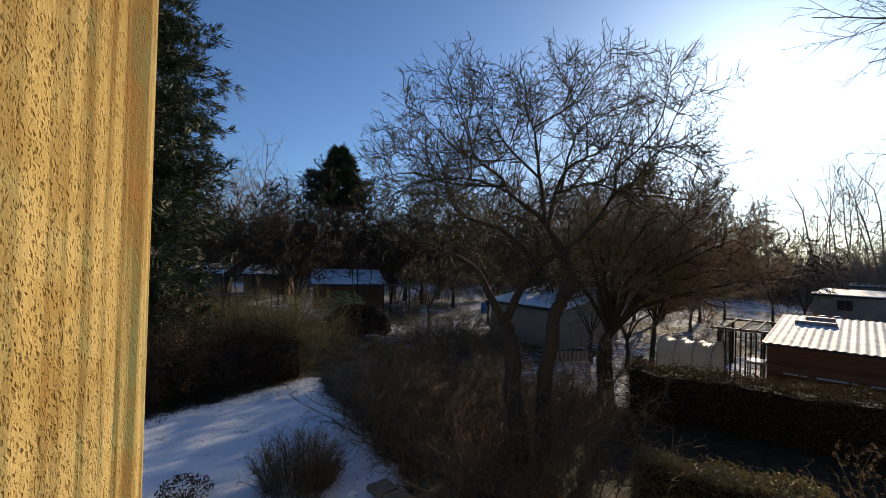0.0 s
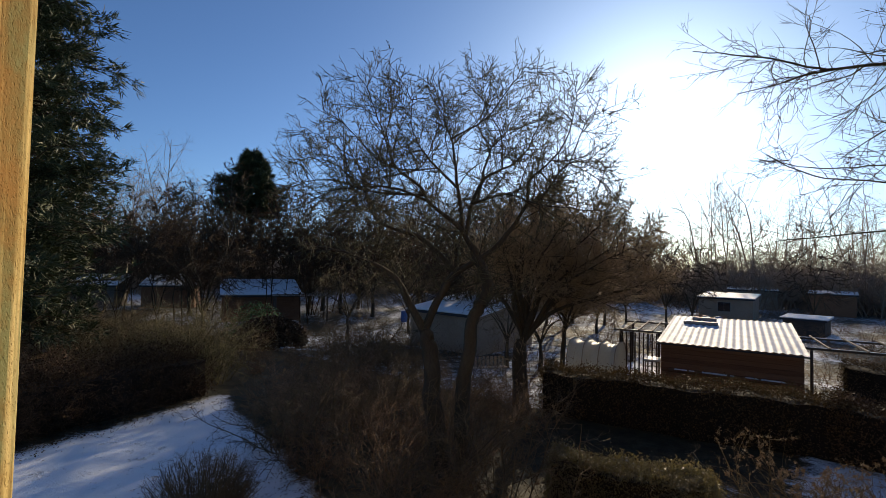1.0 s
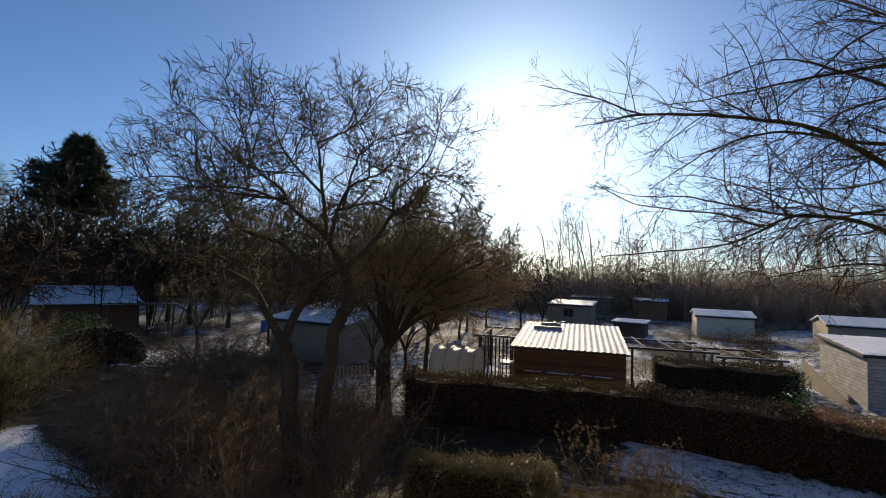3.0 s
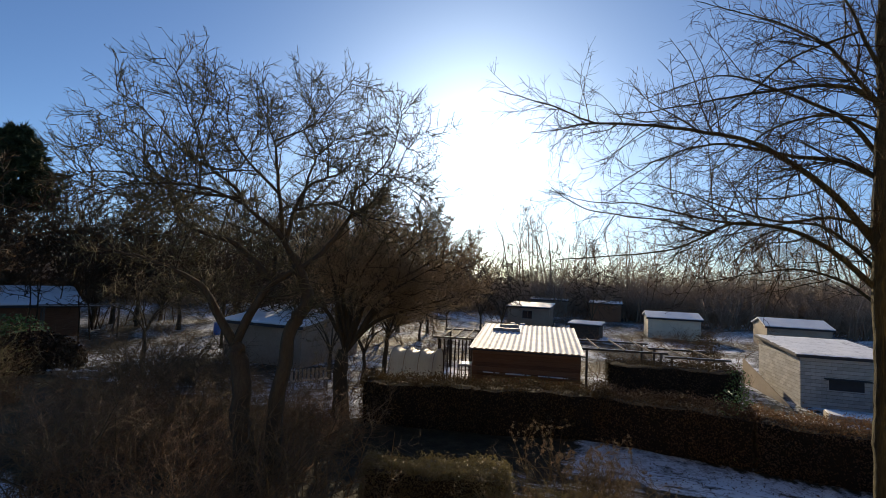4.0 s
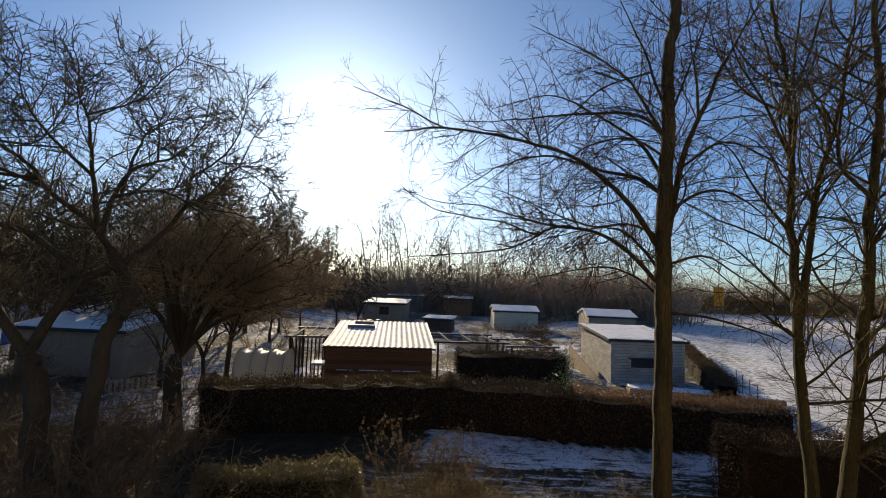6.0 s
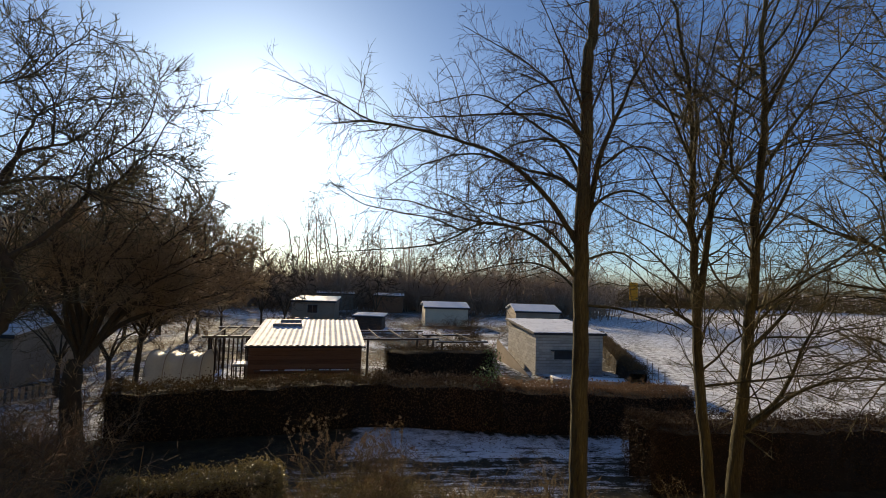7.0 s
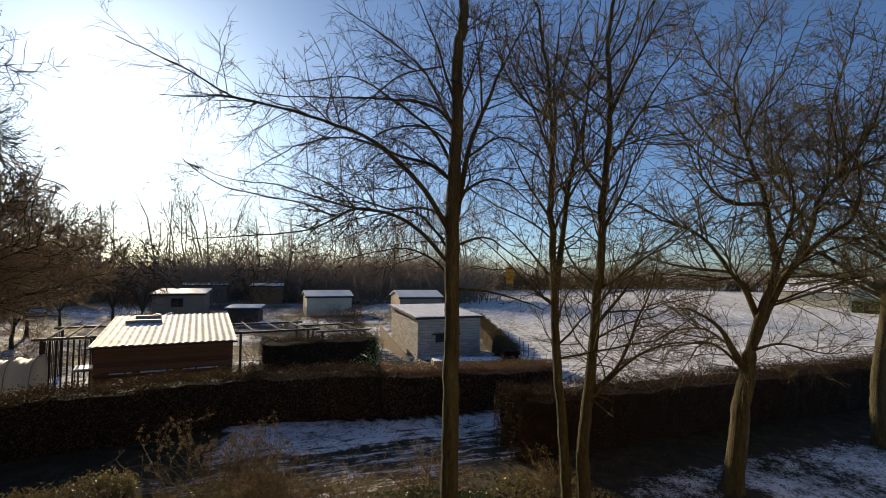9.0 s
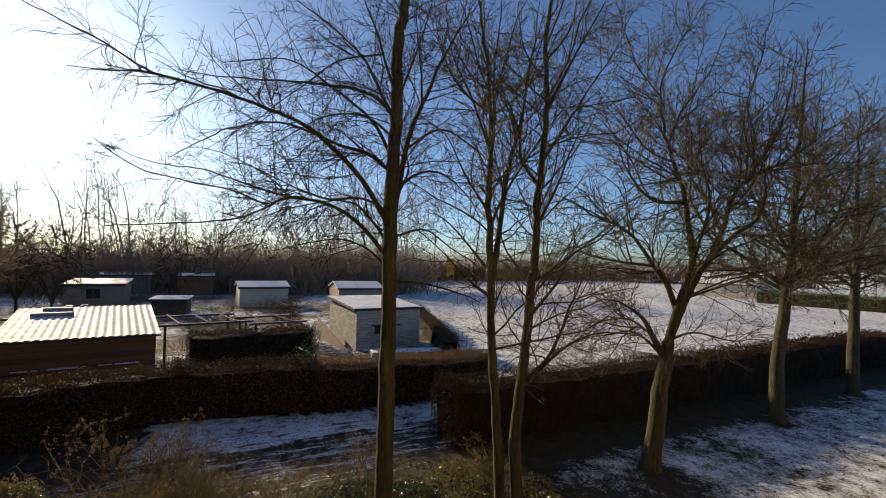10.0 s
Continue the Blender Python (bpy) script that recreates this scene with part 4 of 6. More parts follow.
L7 = [(0.11, 0.05, local(R5, [(0, 0, -0.1), (0.05, 0, 1.5), (0.15, 0, 2.8), (0.3, 0, 3.6)]))]
L7 += dome_limbs(86, 14, 2.2, 3.6, (1.0, 0, 5.0), (3.0, 2.8, 2.9), R5, 0.045, -0.1)
limbed_tree((7.7, 17.6, 0), "leafless slim-stemmed tree behind the hedge", L7, 17,
            ((8.0, 48, 0.28, 0.6, 0.14, 0.05), (8.0, 45, 0.45, 0.3, 0.15, 0.05), (7, 45, 0.42, 0.17, 0.12, 0.06)), twig=TWIG_BROWN, clear=2.2, gnarl=0.01, least=0.009)


# ---- hedges and shrubs ----
def hedge(name, label, p0, p1, depth, height, leaf, density, seed, size=0.03, shaggy=0.06, bias=1.0):
    """A clipped hedge from p0 to p1 (its front edge), going back by depth: a near-black core for the inner shade,
    leaves and shoots.
    """
    rng = np.random.RandomState(seed)
    p0, p1 = np.array(p0, float), np.array(p1, float)
    ln = np.linalg.norm(p1 - p0)
    u = (p1 - p0) / ln
    ang = math.degrees(math.atan2(u[1], u[0]))
    h = thing(name, (p0[0], p0[1], 0), label, "hedge", rz=ang)
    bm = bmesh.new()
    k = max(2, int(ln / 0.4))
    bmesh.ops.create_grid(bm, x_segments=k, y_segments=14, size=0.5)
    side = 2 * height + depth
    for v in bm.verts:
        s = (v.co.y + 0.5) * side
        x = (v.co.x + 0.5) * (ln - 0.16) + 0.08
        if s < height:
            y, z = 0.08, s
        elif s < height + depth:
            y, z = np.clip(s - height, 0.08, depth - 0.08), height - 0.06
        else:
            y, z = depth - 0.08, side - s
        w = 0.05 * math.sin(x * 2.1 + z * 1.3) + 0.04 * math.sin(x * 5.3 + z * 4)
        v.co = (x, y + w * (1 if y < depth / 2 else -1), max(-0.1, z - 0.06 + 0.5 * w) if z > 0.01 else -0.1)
    part("core", bm, HEDGE_SHADE, h, "near-black sheet standing for the shaded inside of the hedge")
    faces = [(ln * height, "f"), (ln * height * 0.3, "b"), (ln * depth, "t"), (depth * height, "l"), (depth * height, "r")]
    Cs, Ns = [], []
    for area, f in faces:
        n = int(area * density * (1.7 if f == "t" else 1) * (2.2 if f in "lr" and bias > 1 else 1))
        a, b = rng.uniform(0, 1, n) ** (bias if f in "fbt" else 1.0), rng.uniform(0, 1, n)
        o = rng.normal(-0.01, shaggy, n)
        bulge = 0.05 * np.sin(a * ln * 2.1 + b * 3) + 0.03 * np.sin(a * ln * 5.7)
        if f == "f":
            c, nn = np.stack([a * ln, -o - bulge, b * height], 1), (0, -1, 0.3)
        elif f == "b":
            c, nn = np.stack([a * ln, depth + o + bulge, b * height], 1), (0, 1, 0.3)
        elif f == "t":
            c, nn = np.stack([a * ln, b * depth, height + np.abs(o) * 1.6 - 0.05 + bulge + 0.05 * np.sin(a * ln * 3.3 + b * 7) * np.sin(a * ln * 1.3 - b * 4)], 1), (0, 0, 0.25)
        elif f == "l":
            c, nn = np.stack([o, a * depth, b * height], 1), (-1, 0, 0.3)
        else:
            c, nn = np.stack([ln - o, a * depth, b * height], 1), (1, 0, 0.3)
        Cs.append(c)
        Ns.append(np.tile(np.array(nn, float), (n, 1)))
    C, N = np.concatenate(Cs), np.concatenate(Ns)
    V, F = cards(rng, C, N, size * (1 if bias == 1 else 0.62 + 0.75 * np.clip(C[:, 0] / ln, 0, 1)), 0.5, 1.1)
    tagged(part("leaves", mesh_np("leaves", V, F, False), leaf, h), kind="stuff")
    n = int(ln * depth * 90 + ln * height * 25)
    top = rng.uniform(0, 1, n) < 0.8
    S = np.stack([rng.uniform(0, ln, n), np.where(top, rng.uniform(0, depth, n), 0.02), np.where(top, height - 0.06, rng.uniform(0.3, height, n))], 1)
    W = np.where(top[:, None], np.array([[0, 0, 1.0]]), np.array([[0, -0.8, 0.6]])) + rng.normal(0, 0.35, (n, 3))
    P, R = lines(rng, S, W, rng.uniform(0.1, 0.32, n), np.full(n, 0.004), 3, 0.12, 0.05)
    V, F = spikes(P, R)
    tagged(part("shootwork", mesh_np("shootwork", V, F), SHOOT, h), kind="stuff")
    return h


hedge("hedge", "tall dark clipped garden hedge along the snowy track", (5.9, 15.22), (12.75, 10.6), 1.1, 1.5, HEDGE_LEAF, 560, 21, 0.034, 0.08)
hedge("hedge", "dark clipped garden hedge before the brown hut", (12.35, 10.95), (14.75, 7.25), 1.2, 1.48, MIXED_LEAF, 560, 20, 0.034, 0.08)
hedge("hedge", "reddish-brown clipped beech hedge beside the snowy track", (14.72, 7.26), (18.5, 1.87), 1.3, 1.42, BEECH_LEAF, 520, 22, 0.034, 0.08)
hedge("hedge", "long dense box-shaped hedge along the snowy field", (12.95, 2.2), (31.5, -18.0), 1.3, 1.56, YEW_LEAF, 540, 23, 0.033, 0.075, 2.0)
hedge("hedge", "low clipped hedge with sunlit leaf tips", (3.9, 9.45), (6.55, 7.8), 0.8, 0.95, TIP_LEAF, 2200, 24, 0.022)
hedge("hedge", "dark clipped hedge block beside the garden hut", (16.9, 14.35), (20.9, 10.9), 1.1, 1.72, HEDGE_LEAF, 420, 25)
hedge("hedge", "dark informal hedge along the snowy lawn", (-10.3, 12.2), (-5.6, 18.45), 1.3, 1.4, YEW_LEAF, 420, 29, 0.034, 0.24)


def shrub_mesh(seed, stems, height, spread_, twigs, dense, wander=0.2, foot=0.35, lean=0.7, drop=0.25, bends=3, short=0.6):
    rng = np.random.RandomState(seed)
    a, r = rng.uniform(0, 6.283, stems), np.sqrt(rng.uniform(0, 1, stems))
    S = np.stack([foot * spread_ * r * np.cos(a), foot * spread_ * r * np.sin(a), np.full(stems, -0.05)], 1)
    W = np.stack([lean * spread_ / height * r * np.cos(a), lean * spread_ / height * r * np.sin(a), np.ones(stems)], 1)
    ln = height * rng.uniform(short, 1.1 if short < 0.7 else 1.02, stems) * (1.1 - drop * r * r)
    P, R = lines(rng, S, W, ln, np.full(stems, 0.005 + 0.004 * height), 6, wander, 0.0)
    stem = mesh_np("stemwork", *tris(tubes(P, R, 3)))
    s, w, l, rr = offshoots(rng, P, R, ln, twigs, 0.1, 1, 58, 0.34, 0.7, 0.005)
    P, R = lines(rng, s, w, l, rr, bends, 0.22, 0.05)
    out = [spikes(P, R)]
    s, w, l, rr = offshoots(rng, P, R, l, dense, 0.1, 1, 46, 0.5, 0.9, 0.0045)
    P, R = lines(rng, s, w, l, rr, 2, 0.16, 0.05)
    out.append(spikes(P, R))
    return stem, mesh_np("twigwork", *join(out))


SHRUBS = {
    "thicket": (shrub_mesh(31, 28, 2.3, 2.5, 15, 4, 0.3, bends=2), TWIG_RED, "dense leafless reddish-brown garden shrub", "shrub"),
    "tall": (shrub_mesh(32, 22, 3.3, 2.9, 17, 5, 0.28, bends=2), SHRUB_TWIG, "tall leafless grey-brown garden shrub", "shrub"),
    "dusk": (shrub_mesh(38, 26, 2.9, 2.6, 20, 6, 0.28, bends=2), SHOOT, "dark leafless shrub behind the lawn's hedge", "shrub"),
    "dry": (shrub_mesh(30, 24, 3.2, 2.7, 20, 6, 0.28, bends=2), SPUR, "tall leafless olive-brown shrub beyond the lawn's hedge", "shrub"),
    "olive": (shrub_mesh(33, 32, 2.6, 2.2, 14, 5, 0.26, bends=2), TWIG_OLIVE, "leafless shrub with olive-yellow twigs", "shrub"),
    "round": (shrub_mesh(34, 240, 1.18, 1.7, 7, 4, 0.1, 0.36, 0.42, 0.45, bends=2, short=0.8), SHRUB_TWIG, "small rounded leafless shrub on the snowy lawn", "shrub"),
    "low": (shrub_mesh(35, 50, 1.2, 1.6, 9, 5, 0.26, bends=2), TWIG, "low leafless twiggy shrub beside the track", "shrub"),
}


def shrub(kind, x, y, scale=1.0, rz=0.0):
    me_, mt_, label, cat = SHRUBS[kind]
    ob = thing("shrub", (x, y, 0), label, cat, label.split(" on ")[0] + "s", rz=rz)
    ob.scale = (scale, scale, scale)
    tagged(part("stemwork", me_[0], mt_, ob), kind="stuff")
    tagged(part("twigwork", me_[1], mt_, ob), kind="stuff")
    return ob


shrub("round", -2.95, 9.9, 1.04)
rs = np.random.RandomState(40)
for x, y in ((-0.6, 11.6), (0.6, 10.6), (1.3, 9.4), (2.6, 9.3), (0.4, 12.8), (1.8, 12.2), (3.3, 12.6), (-1.6, 14.0), (-0.4, 14.6), (1.2, 14.4), (2.8, 14.4), (-2.6, 15.8), (-0.9, 16.6), (0.8, 8.4), (-1.9, 15.1), (-1.5, 17.5), (-0.2, 17.8), (0.8, 17.0), (-2.4, 17.3), (0.2, 15.8), (1.8, 16.2), (-1.0, 18.8), (-1.3, 12.8)):
    shrub(("thicket", "thicket", "tall")[int(rs.uniform(0, 3))], x + rs.uniform(-0.3, 0.3), y + rs.uniform(-0.3, 0.3), rs.uniform(0.6, 1.0), rs.uniform(0, 360))
for x, y, kind, k in ((-9.9, 13.6, "dusk", 0.72), (-9.2, 14.5, "dusk", 0.8), (-8.5, 15.5, "dusk", 0.74), (-7.8, 16.4, "dusk", 0.8), (-7.1, 17.4, "dusk", 0.72), (-6.5, 18.3, "dusk", 0.7), (-9.7, 15.7, "thicket", 0.95), (-8.9, 17.0, "thicket", 0.9), (-7.9, 18.2, "thicket", 0.85),
                      (-7.2, 19.3, "thicket", 0.85), (-10.7, 14.3, "dusk", 0.9), (-10.4, 17.2, "dusk", 0.98), (-9.2, 18.8, "tall", 0.85), (-11.7, 15.6, "tall", 0.9)):
    shrub(kind, x + rs.uniform(-0.3, 0.3), y + rs.uniform(-0.3, 0.3), k * rs.uniform(0.9, 1.1), rs.uniform(0, 360))
for x, y, kind, k in ((-6.3, 20.2, "olive", 1.25), (-6.9, 19.4, "olive", 1.1), (-7.6, 20.6, "dry", 1.05), (-8.7, 20.0, "dry", 1.1), (-9.9, 20.2, "dry", 1.05), (-11.0, 20.8, "dry", 1.1), (-8.2, 22.0, "tall", 1.1), (-9.6, 22.4, "dry", 1.1), (-10.9, 22.8, "tall", 1.1), (-12.2, 21.8, "dry", 1.1), (-7.2, 21.8, "dry", 0.95), (-12.6, 24.2, "tall", 1.0)):
    shrub(kind, x, y, k, rs.uniform(0, 360))
for x, y in ((-1.5, 22.0), (0.0, 21.0), (1.2, 20.0), (2.3, 19.2), (-0.6, 24.0), (0.9, 23.0), (-2.6, 20.4), (-3.2, 23.6), (0.4, 18.4), (-4.4, 22.0)):
    shrub(("thicket", "tall")[int(rs.uniform(0, 1.4))], x, y, rs.uniform(0.7, 0.95) * (0.5 if x < -0.06 * y else 1), rs.uniform(0, 360))
for x, y in ((-5.0, 24.5), (-3.6, 25.0), (-2.2, 25.2), (-0.8, 25.6), (0.6, 25.0), (1.6, 24.0), (-6.2, 23.6)):
    shrub("tall", x, y, rs.uniform(0.72, 0.92) * (0.38 if -0.26 * y < x < -0.06 * y else 1), rs.uniform(0, 360))
for x, y in ((4.6, 14.6), (3.9, 15.3), (4.8, 16.6), (4.1, 17.0), (3.2, 16.6), (4.4, 15.8), (5.0, 13.9)):
    shrub("thicket", x, y, rs.uniform(0.5, 0.68), rs.uniform(0, 360))
for x, y in ((6.6, 6.4), (7.6, 5.8), (8.6, 6.9), (9.6, 8.0), (5.8, 7.0), (9.2, 5.0), (10.6, 3.7), (11.6, 1.0)):
    shrub("low", x, y, rs.uniform(0.8, 1.05), rs.uniform(0, 360))


# ---- conifers ----
def conifer(pos, label, height, width, bare, seed, count, clump, needle, shape):
    """An evergreen: boughs that droop a little and thick tufts of needles."""
    rng = np.random.RandomState(seed)
    t = thing("conifer", pos, label, "tree")
    V, F = tubes(np.array([[(0, 0, -0.1), (0, 0, height * 0.5), (0, 0, height * 0.97)]]), np.array([[0.018 * height, 0.012 * height, 0.01]]), 10)
    part("trunk", mesh_np("trunk", V, F), BARK, t)
    n = count
    z = height * (bare + (0.98 - bare) * rng.uniform(0, 1, n) ** 0.95)
    z = np.round(z / 0.62) * 0.62 + rng.normal(0, 0.2, n)
    a = rng.uniform(0, 6.283, n)
    prof = np.clip((1 - z / height) * shape, 0.06, 1) ** 0.75
    ln = width * prof * rng.uniform(0.6, 1.2, n)
    P, R = lines(rng, np.stack([0 * z, 0 * z, z], 1), np.stack([np.cos(a), np.sin(a), np.full(n, 0.12)], 1), ln, 0.01 + 0.008 * ln, 6, 0.08, -0.05)
    s, w, l, r = offshoots(rng, P, R, ln, 15, 0.2, 1, 48, 0.24, 0.5, 0.004)
    l = np.clip(l, 0.25, 1.2)
    w[:, 2] = 0.65 * w[:, 2] + 0.18
    P2, R2 = lines(rng, s, w, l, r, 3, 0.14, 0.02)
    V, F = join([tris(tubes(P, R, 3)), spikes(P2, R2)])
    tagged(part("boughwork", mesh_np("boughwork", V, F), BARK, t), kind="stuff")
    clump = clump * 3 // 2
    C = np.repeat(P2[:, 1:].reshape(-1, 3), clump, 0)
    d = np.repeat(unit(P2[:, 1:] - P2[:, :-1]).reshape(-1, 3), clump, 0)
    d = unit(d + rng.normal(0, 0.42, d.shape) + np.array([0, 0, -0.12]))
    L = needle * rng.uniform(0.6, 1.5, len(C))[:, None]
    side = unit(np.cross(d, rng.normal(0, 1, d.shape))) * needle * 0.095
    C = C + rng.normal(0, 0.06, C.shape)
    V = np.stack([C - side, C + side, C + d * L], 1).reshape(-1, 3)
    tagged(part("needlework", mesh_np("needlework", V, np.arange(len(V)).reshape(-1, 3), False), NEEDLE, t), kind="stuff")
    return t


conifer((-12.5, 18.2, 0), "tall dark green conifer with dense hanging boughs", 20, 3.2, 0.1, 51, 420, 7, 0.26, 2.5)
conifer((-15.2, 22.0, 0), "tall dark green conifer behind the shrubs", 17, 3.4, 0.05, 53, 170, 7, 0.26, 2.2)
conifer((-12.45, 52.3, 0), "rounded dark evergreen above the bare trees", 16.6, 2.9, 0.6, 52, 130, 8, 0.5, 4.0)


# ---- far woodland ----
def woodland(name, label, places, seed, top, twig):
    """Many bare trees with slender stems and rounded, finely branched crowns, as one mass."""
    rng = np.random.RandomState(seed)
    out = []
    for x, y in places:
        h = top * (rng.uniform(0.62, 0.98) + 0.13 * math.sin(0.11 * x) * math.sin(0.07 * y + 1))
        m = rng.randint(1, 3)
        S = np.array([[x, y, 0]]) + np.c_[rng.normal(0, 0.7, (m, 2)), np.zeros(m)]
        P, R = lines(rng, S, np.tile([0, 0, 1.0], (m, 1)) + rng.normal(0, 0.13, (m, 3)), h * rng.uniform(0.72, 0.92, m), np.full(m, 0.0075 * h), 8, 0.12, 0.04, 0.1)
        out.append(tris(tubes(P, R, 3)))
        s, w, l, r = offshoots(rng, P, R, np.full(m, h), 12, 0.36, 0.98, 56, 0.27, 0.5, 0.05)
        P, R = lines(rng, s, w, l, r, 5, 0.2, 0.06, 0.3)
        out.append(tris(tubes(P, R, 3)))
        s, w, l, r = offshoots(rng, P, R, l, 7, 0.2, 1, 50, 0.44, 0.8, 0.05)
        P, R = lines(rng, s, w, l, r, 3, 0.24, 0.06)
        out.append(spikes(P, R))
        s, w, l, r = offshoots(rng, P, R, l, 1, 0.1, 1, 46, 0.75, 0.9, 0.05)
        P, R = lines(rng, s, w, l, r, 2, 0.2, 0.04)
        out.append(spikes(P, R))
    me = mesh_np(name, *join(out))
    return tagged(part(name, me, twig), label, "woods", kind="stuff")


def brush(name, label, places, seed, height, twig):
    """Bare brushwood: short stems that fork into a haze of fine twigs."""
    rng = np.random.RandomState(seed)
    n = 44
    P0 = np.repeat(np.array([(x, y, 0) for x, y in places], float), n, 0)
    P0[:, :2] += rng.normal(0, 2.4, (len(P0), 2))
    m = len(P0)
    ln = height * rng.uniform(0.55, 1.0, m)
    P, R = lines(rng, P0, np.tile([0, 0, 1.0], (m, 1)) + rng.normal(0, 0.3, (m, 3)), ln, np.full(m, 0.08), 3, 0.2, 0.0)
    out = [spikes(P, R)]
    s, w, l, r = offshoots(rng, P, R, ln, 7, 0.1, 1, 52, 0.45, 0.8, 0.06)
    P, R = lines(rng, s, w, l, r, 2, 0.2, 0.03)
    out.append(spikes(P, R))
    return tagged(part(name, mesh_np(name, *join(out)), twig), label, "brush", kind="stuff")


rw = np.random.RandomState(60)
belt = []
for i in range(190):
    az = radians(-34 + 106 * i / 189 + rw.normal(0, 0.5))
    d = rw.uniform(80, 112)
    belt.append((d * math.sin(az), d * math.cos(az)))
woodland("far_woodland", "bare winter woodland behind the gardens", belt, 61, 26.5, TWIG_HAZY)
brush("far_brush", "bare brushwood at the woodland's foot, pale with painted haze", [(x * 0.93, y * 0.93) for x, y in belt], 62, 9.2, TWIG_HAZY)
belt2 = []
for (xa, ya), (xb, yb), k in (((92.0, 56.0), (119.0, 35.0), 16), ((119.0, 35.0), (170.0, -3.0), 26), ((170.0, -3.0), (160.0, -70.0), 24)):
    for i in range(k):
        f = (i + 0.5) / k
        belt2.append((xa + (xb - xa) * f, ya + (yb - ya) * f))
brush("far_brush", "dark bare bushes along the far edge of the snowy field", belt2, 63, 8.5, SHRUB_TWIG)
belt3 = []
for i in range(34):
    az = radians(-34 + 34 * i / 33)
    d = rw.uniform(38, 52)
    belt3.append((d * math.sin(az), d * math.cos(az)))
woodland("near_woodland", "bare garden trees behind the sheds", belt3, 64, 9.0, SHOOT)


# ---- garden huts ----
def frame_of(p, q):
    """Pose of a hut whose front eave runs from p to q: x along the eave, y back, z up."""
    ang = math.atan2(q[1] - p[1], q[0] - p[0])
    return (p[0], p[1], 0), math.degrees(ang), math.hypot(q[0] - p[0], q[1] - p[1])


def glazed(parent, x0, z0, x1, z1, y, bars=1):
    """A window set in a wall that faces -y: a dark recess, a frame with its bars, and a pane between each two."""
    w = part("window", block(x0, y - 0.004, z0, x1, y + 0.05, z1), FELT, parent, "small dark window")
    t = 0.045
    for a0, b0, a1, b1 in ((x0 - t, z0 - t, x1 + t, z0), (x0 - t, z1, x1 + t, z1 + t), (x0 - t, z0, x0, z1), (x1, z0, x1 + t, z1)):
        part("frame", block(a0, y - 0.03, b0, a1, y + 0.01, b1, 0.004), GREY_WOOD, w, "weathered wooden window frame")
    for k in range(bars + 1):
        a0, a1 = x0 + (x1 - x0) * k / (bars + 1), x0 + (x1 - x0) * (k + 1) / (bars + 1)
        part("pane", block(a0 + 0.012, y - 0.012, z0 + 0.004, a1 - 0.012, y - 0.006, z1 - 0.004), PANE, w, "dark window glass")
        if k:
            part("bar", block(a0 - 0.012, y - 0.026, z0, a0 + 0.012, y - 0.004, z1), GREY_WOOD, w)
    return w


def simple_hut(label, p, q, depth, eave, back, wall, roof, seed, over=0.18, ridge=None, windows=()):
    """A garden hut with a low roof; ridge: height of a gable ridge along x half-way back."""
    at, rz, w = frame_of(p, q)
    h = thing("garden_hut", at, label, "hut", rz=rz)
    t = 0.12
    o = over
    bm = bmesh.new()
    prof = [(0, 0), (depth, 0), (depth, back)] + ([(depth / 2, ridge)] if ridge else []) + [(0, eave)]
    left = [bm.verts.new((o, y + o * (y == 0) - o * (y == depth), z)) for y, z in prof]
    right = [bm.verts.new((w - o, y + o * (y == 0) - o * (y == depth), z)) for y, z in prof]
    bm.faces.new(left)
    bm.faces.new(right[::-1])
    for i in range(len(prof)):
        j = (i + 1) % len(prof)
        bm.faces.new([left[j], left[i], right[i], right[j]])
    bmesh.ops.recalc_face_normals(bm, faces=bm.faces)
    part("wall", bm, wall, h)
    runs = [((0, eave), (depth / 2, ridge)), ((depth / 2, ridge), (depth, back))] if ridge else [((0, eave), (depth, back))]
    for (ya, za), (yb, zb) in runs:
        bm = bmesh.new()
        vs = [bm.verts.new(c) for c in ((0, ya, za + 0.01), (w, ya, za + 0.01), (w, yb, zb + 0.01), (0, yb, zb + 0.01))]
        vs += [bm.verts.new((v.co.x, v.co.y, v.co.z + t)) for v in vs[:4]]
        for f in ((3, 2, 1, 0), (4, 5, 6, 7), (0, 1, 5, 4), (1, 2, 6, 5), (2, 3, 7, 6), (3, 0, 4, 7)):
            bm.faces.new([vs[i] for i in f])
        part("roof", bm, roof, h, "snow-covered roof")
    part("fascia", block(0.0, -0.03, eave - 0.1, w, -0.002, eave + 0.06), FELT, h)
    for x0, z0, x1, z1 in windows:
        glazed(h, x0, z0, x1, z1, o)
    return h


simple_hut("grey garden hut with a flat snow-covered roof", (34.1, 44.7), (37.5, 40.9), 5.5, 2.2, 2.5, BROWN_WALL, SNOW_ROOF, 1, windows=((1.9, 0.9, 3.0, 1.8),))
simple_hut("pale garden hut with a low snowy gable roof", (41.9, 31.6), (45.4, 27.8), 5.0, 2.0, 2.0, CREAM_WALL, SNOW_ROOF, 2, ridge=2.5)
simple_hut("garden hut with a snowy roof behind the white brick shed", (46.1, 22.6), (49.2, 18.6), 6.0, 2.0, 2.0, GREY_WALL, SNOW_ROOF, 3, ridge=2.6)
simple_hut("brownish rendered garden hut with a flat snowy roof", (2.5, 29.5), (6.15, 25.1), 6.0, 2.15, 3.0, BROWN_WALL, SNOW_ROOF, 4)
simple_hut("low dark shed with a snowy roof", (-11.5, 39.5), (-5.4, 41.3), 5.0, 2.1, 3.15, DARK_WOOD, SNOW_ROOF, 5)
